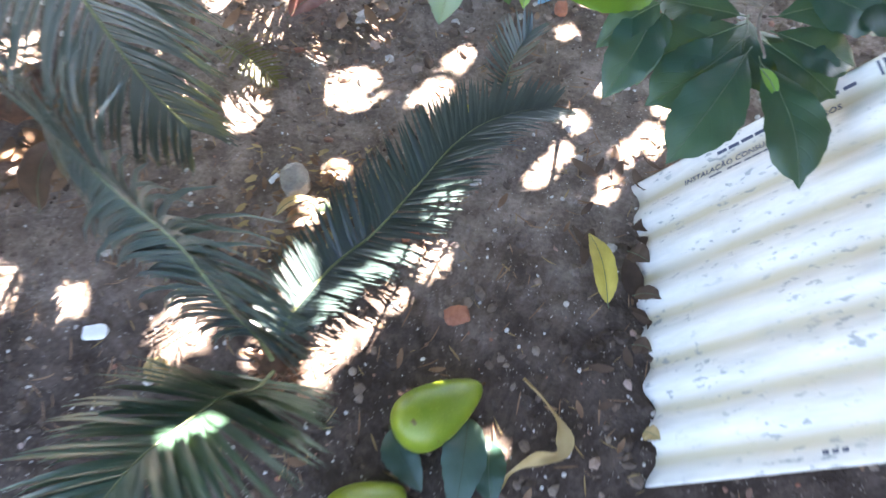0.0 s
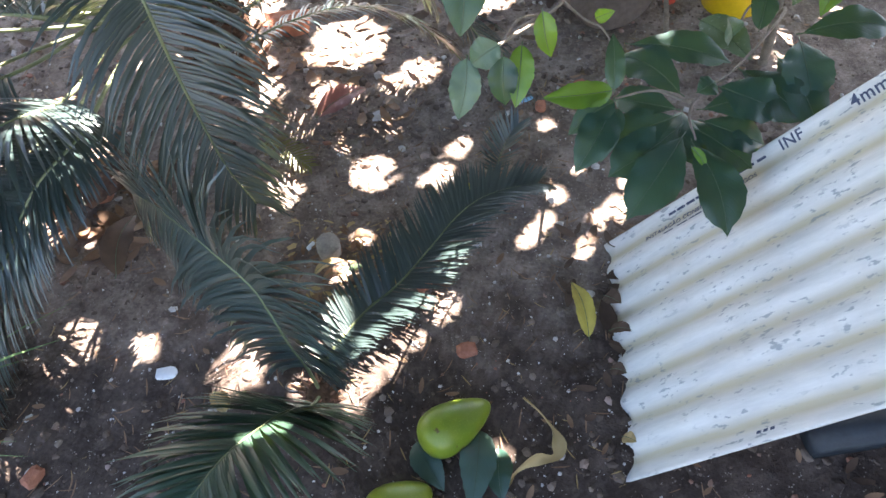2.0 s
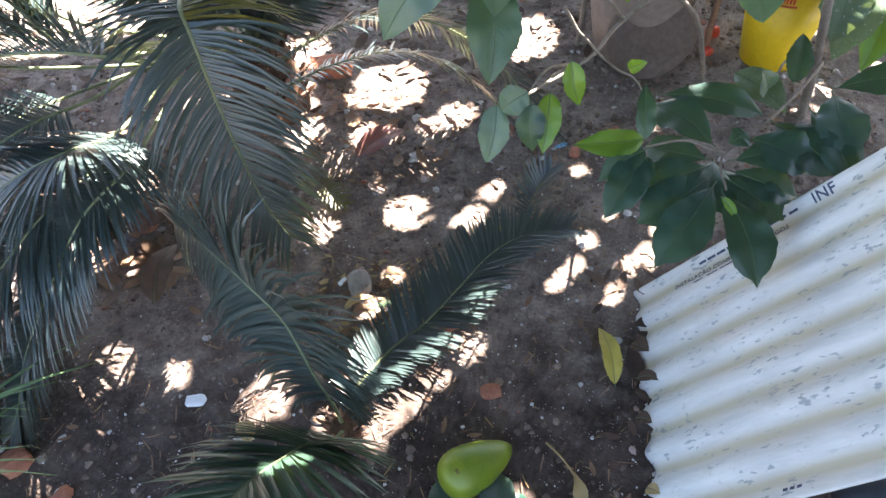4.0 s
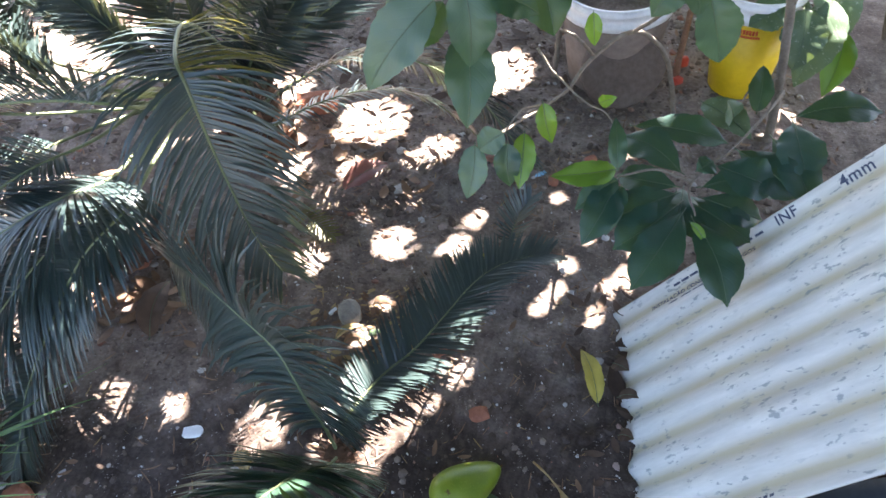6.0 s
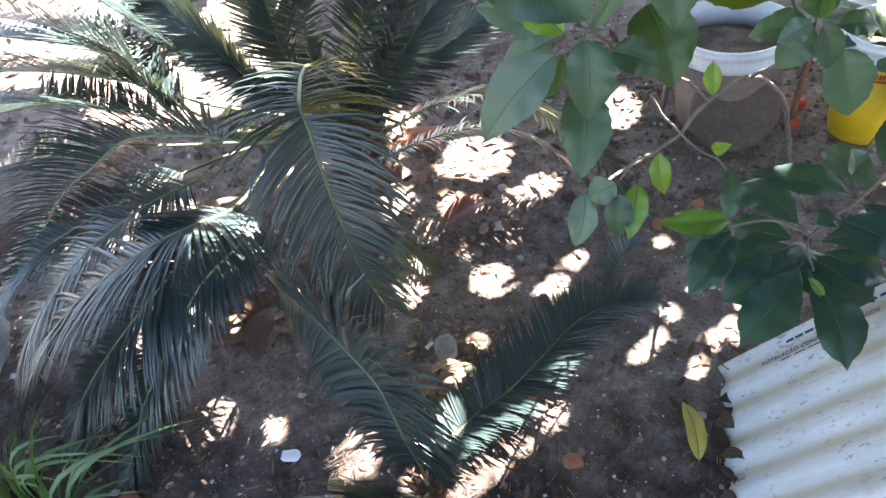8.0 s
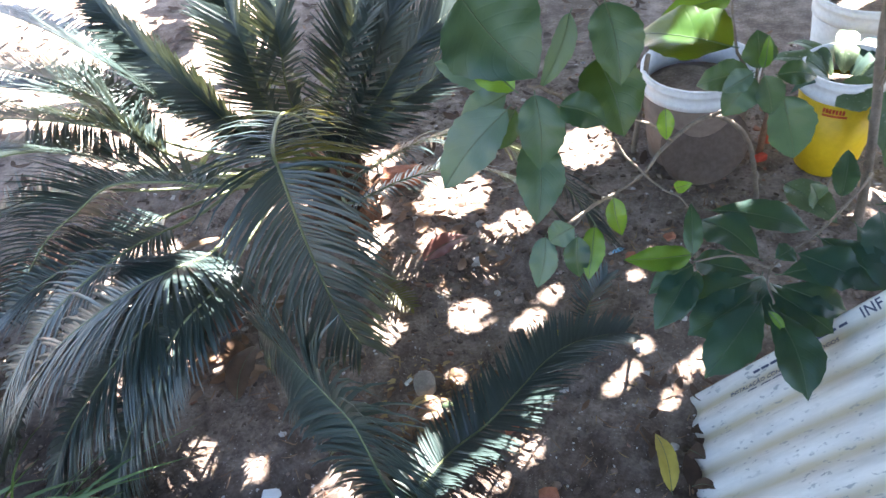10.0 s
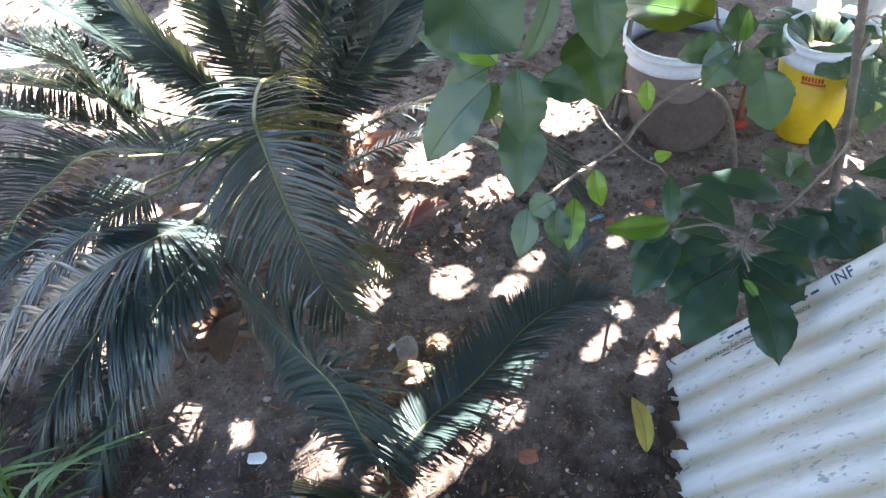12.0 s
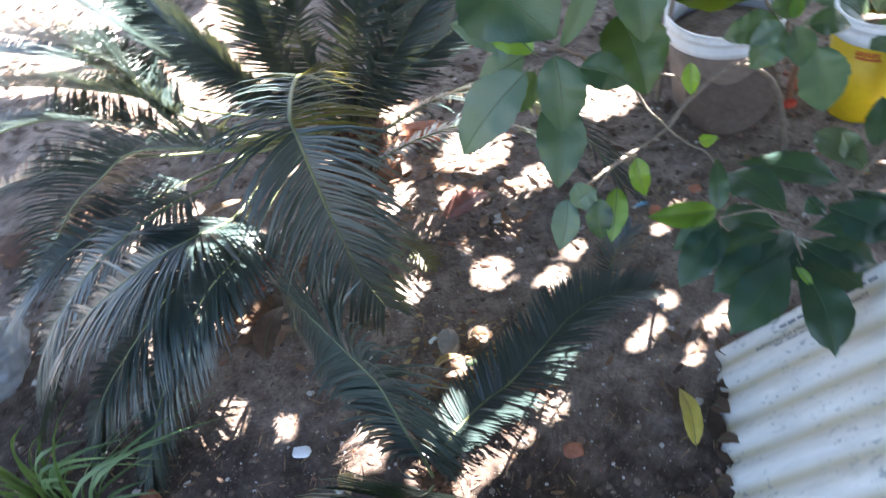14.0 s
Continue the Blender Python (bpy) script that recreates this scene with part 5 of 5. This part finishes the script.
def build_tree():
    tree = thing("shade_tree", (3.0, 4.4, 0.0), "broad leafy tree out of view, its crown openings placed to dapple the garden", "tree")
    trunk_path = [(3.0, 4.4, -0.1), (2.98, 4.38, 1.0), (2.85, 4.3, 1.7), (2.7, 4.2, 2.1)]
    branch(tree, trunk_path, 0.15, 0.09, BARK, "trunk")
    for end in ((-2.2, 3.2, 2.2), (-0.8, 2.6, 2.15), (0.6, 2.2, 2.1), (-1.2, 4.8, 2.2), (1.2, 5.2, 2.2), (3.6, 3.0, 2.2)):
        e = Vector(end)
        s = Vector(trunk_path[-1])
        branch(tree, [s, s.lerp(e, 0.4) + Vector((0, 0, 0.2)), s.lerp(e, 0.75) + Vector((0, 0, 0.15)), e], 0.06, 0.012, BARK, "limb")
    rng = np.random.default_rng(7)
    gaps = np.array(OPEN_SOIL + [(x, y, 0.8 * a, 0.8 * b) for x, y, a, b in OPEN_SHEET] + OPEN_YOUNG + OPEN_SIDE + OPEN_FAR)
    gaps[:, 2:] = gaps[:, 2:] * 0.92 + 0.002
    chinks = np.array([(rng.uniform(-1.0, -0.5), rng.uniform(0.75, 1.35), *rng.uniform(0.006, 0.014, 2)) for _ in range(20)])
    side = np.array([(rng.uniform(-1.65, -0.9), rng.uniform(0.5, 0.98), *rng.uniform(0.010, 0.032, 2)) for _ in range(28)])
    gaps = np.concatenate([gaps, chinks, side])
    verts, faces = [], []
    shape = ((-0.5, 0.0), (-0.2, -0.9), (-0.2, 0.0), (-0.2, 0.9), (0.15, -1.0), (0.15, 0.0), (0.15, 1.0), (0.5, 0.0))
    outline = [(-0.5, 0), (-0.35, 0.45), (-0.2, 0.9), (0, 1), (0.15, 1), (0.33, 0.5), (0.5, 0), (-0.35, -0.45), (-0.2, -0.9), (0, -1), (0.15, -1), (0.33, -0.5), (0, 0), (-0.2, 0), (0.2, 0)]
    sx, sy = SUN.x / SUN.z, SUN.y / SUN.z
    # large leaves fill the crown, small twigs of leaves close it round its openings
    for count, x0, x1, y0, y1, l0, l1 in ((15000, -4.1, 2.1, -1.6, 3.6, 0.18, 0.28), (9000, -1.75, 0.95, -0.1, 2.3, 0.07, 0.13), (9000, -1.0, 0.5, 0.1, 1.5, 0.035, 0.07), (8000, -0.5, 0.45, 0.3, 1.4, 0.016, 0.032), (6000, 0.05, 0.45, 0.6, 1.1, 0.014, 0.028)):
        for i in range(count):
            gx, gy, h = rng.uniform(x0, x1), rng.uniform(y0, y1), rng.uniform(1.75, 2.25)
            ln = rng.uniform(l0, l1)
            edge = abs((gx + 1.0) / 3.0) ** 3 + abs((gy - 1.0) / 2.5) ** 3 + 0.35 * noise.noise(Vector((gx * 1.7, gy * 1.7, 4.0)))
            if edge > 1 or gy > 1.0 + 0.15 * math.sin(9 * gx) and gx < -2.7 + 0.12 * math.sin(7 * gy) or gy > 1.7 + 0.12 * math.sin(11 * gx) and gx < -1.95 + 0.1 * math.sin(8 * gy):
                continue
            wd, ang, tx, ty = 0.5 * ln * rng.uniform(0.35, 0.5), rng.uniform(0, 6.28), rng.normal(0, 0.25), rng.normal(0, 0.25)
            c, sn = math.cos(ang), math.sin(ang)

            def point(a, w):
                u, v = a * ln, w * wd
                return u * c - v * sn, u * sn + v * c, u * tx + v * ty + 0.12 * abs(v) - 0.3 * u * u / ln
            foot = np.array([(gx + p[0] - p[2] * sx, gy + p[1] - p[2] * sy) for p in (point(*o) for o in outline)])
            d = ((foot[:, None, 0] - gaps[None, :, 0]) / gaps[None, :, 2]) ** 2 + ((foot[:, None, 1] - gaps[None, :, 1]) / gaps[None, :, 3]) ** 2
            dx, dy = gaps[:, 0] - gx, gaps[:, 1] - gy
            r = np.minimum(gaps[:, 2], gaps[:, 3])
            e = ((dx * c + dy * sn) / (0.46 * ln + r)) ** 2 + ((dy * c - dx * sn) / (0.9 * wd + r)) ** 2
            if d.min() < 1 or e.min() < 1:
                continue
            k = len(verts)
            for o in shape:
                p = point(*o)
                verts.append((gx + sx * h + p[0], gy + sy * h + p[1], h + p[2]))
            faces += [(k, k + 1, k + 2), (k, k + 2, k + 3), (k + 1, k + 4, k + 5, k + 2), (k + 2, k + 5, k + 6, k + 3), (k + 4, k + 7, k + 5), (k + 5, k + 7, k + 6)]
    me = bpy.data.meshes.new("crown")
    me.from_pydata(verts, [], faces)
    me.materials.append(CANOPY)
    ob = new("crown", me)
    ob.parent = tree
    ob.matrix_parent_inverse = Matrix.Translation(-tree.location)
    tagged(ob, kind="stuff")


build_tree()
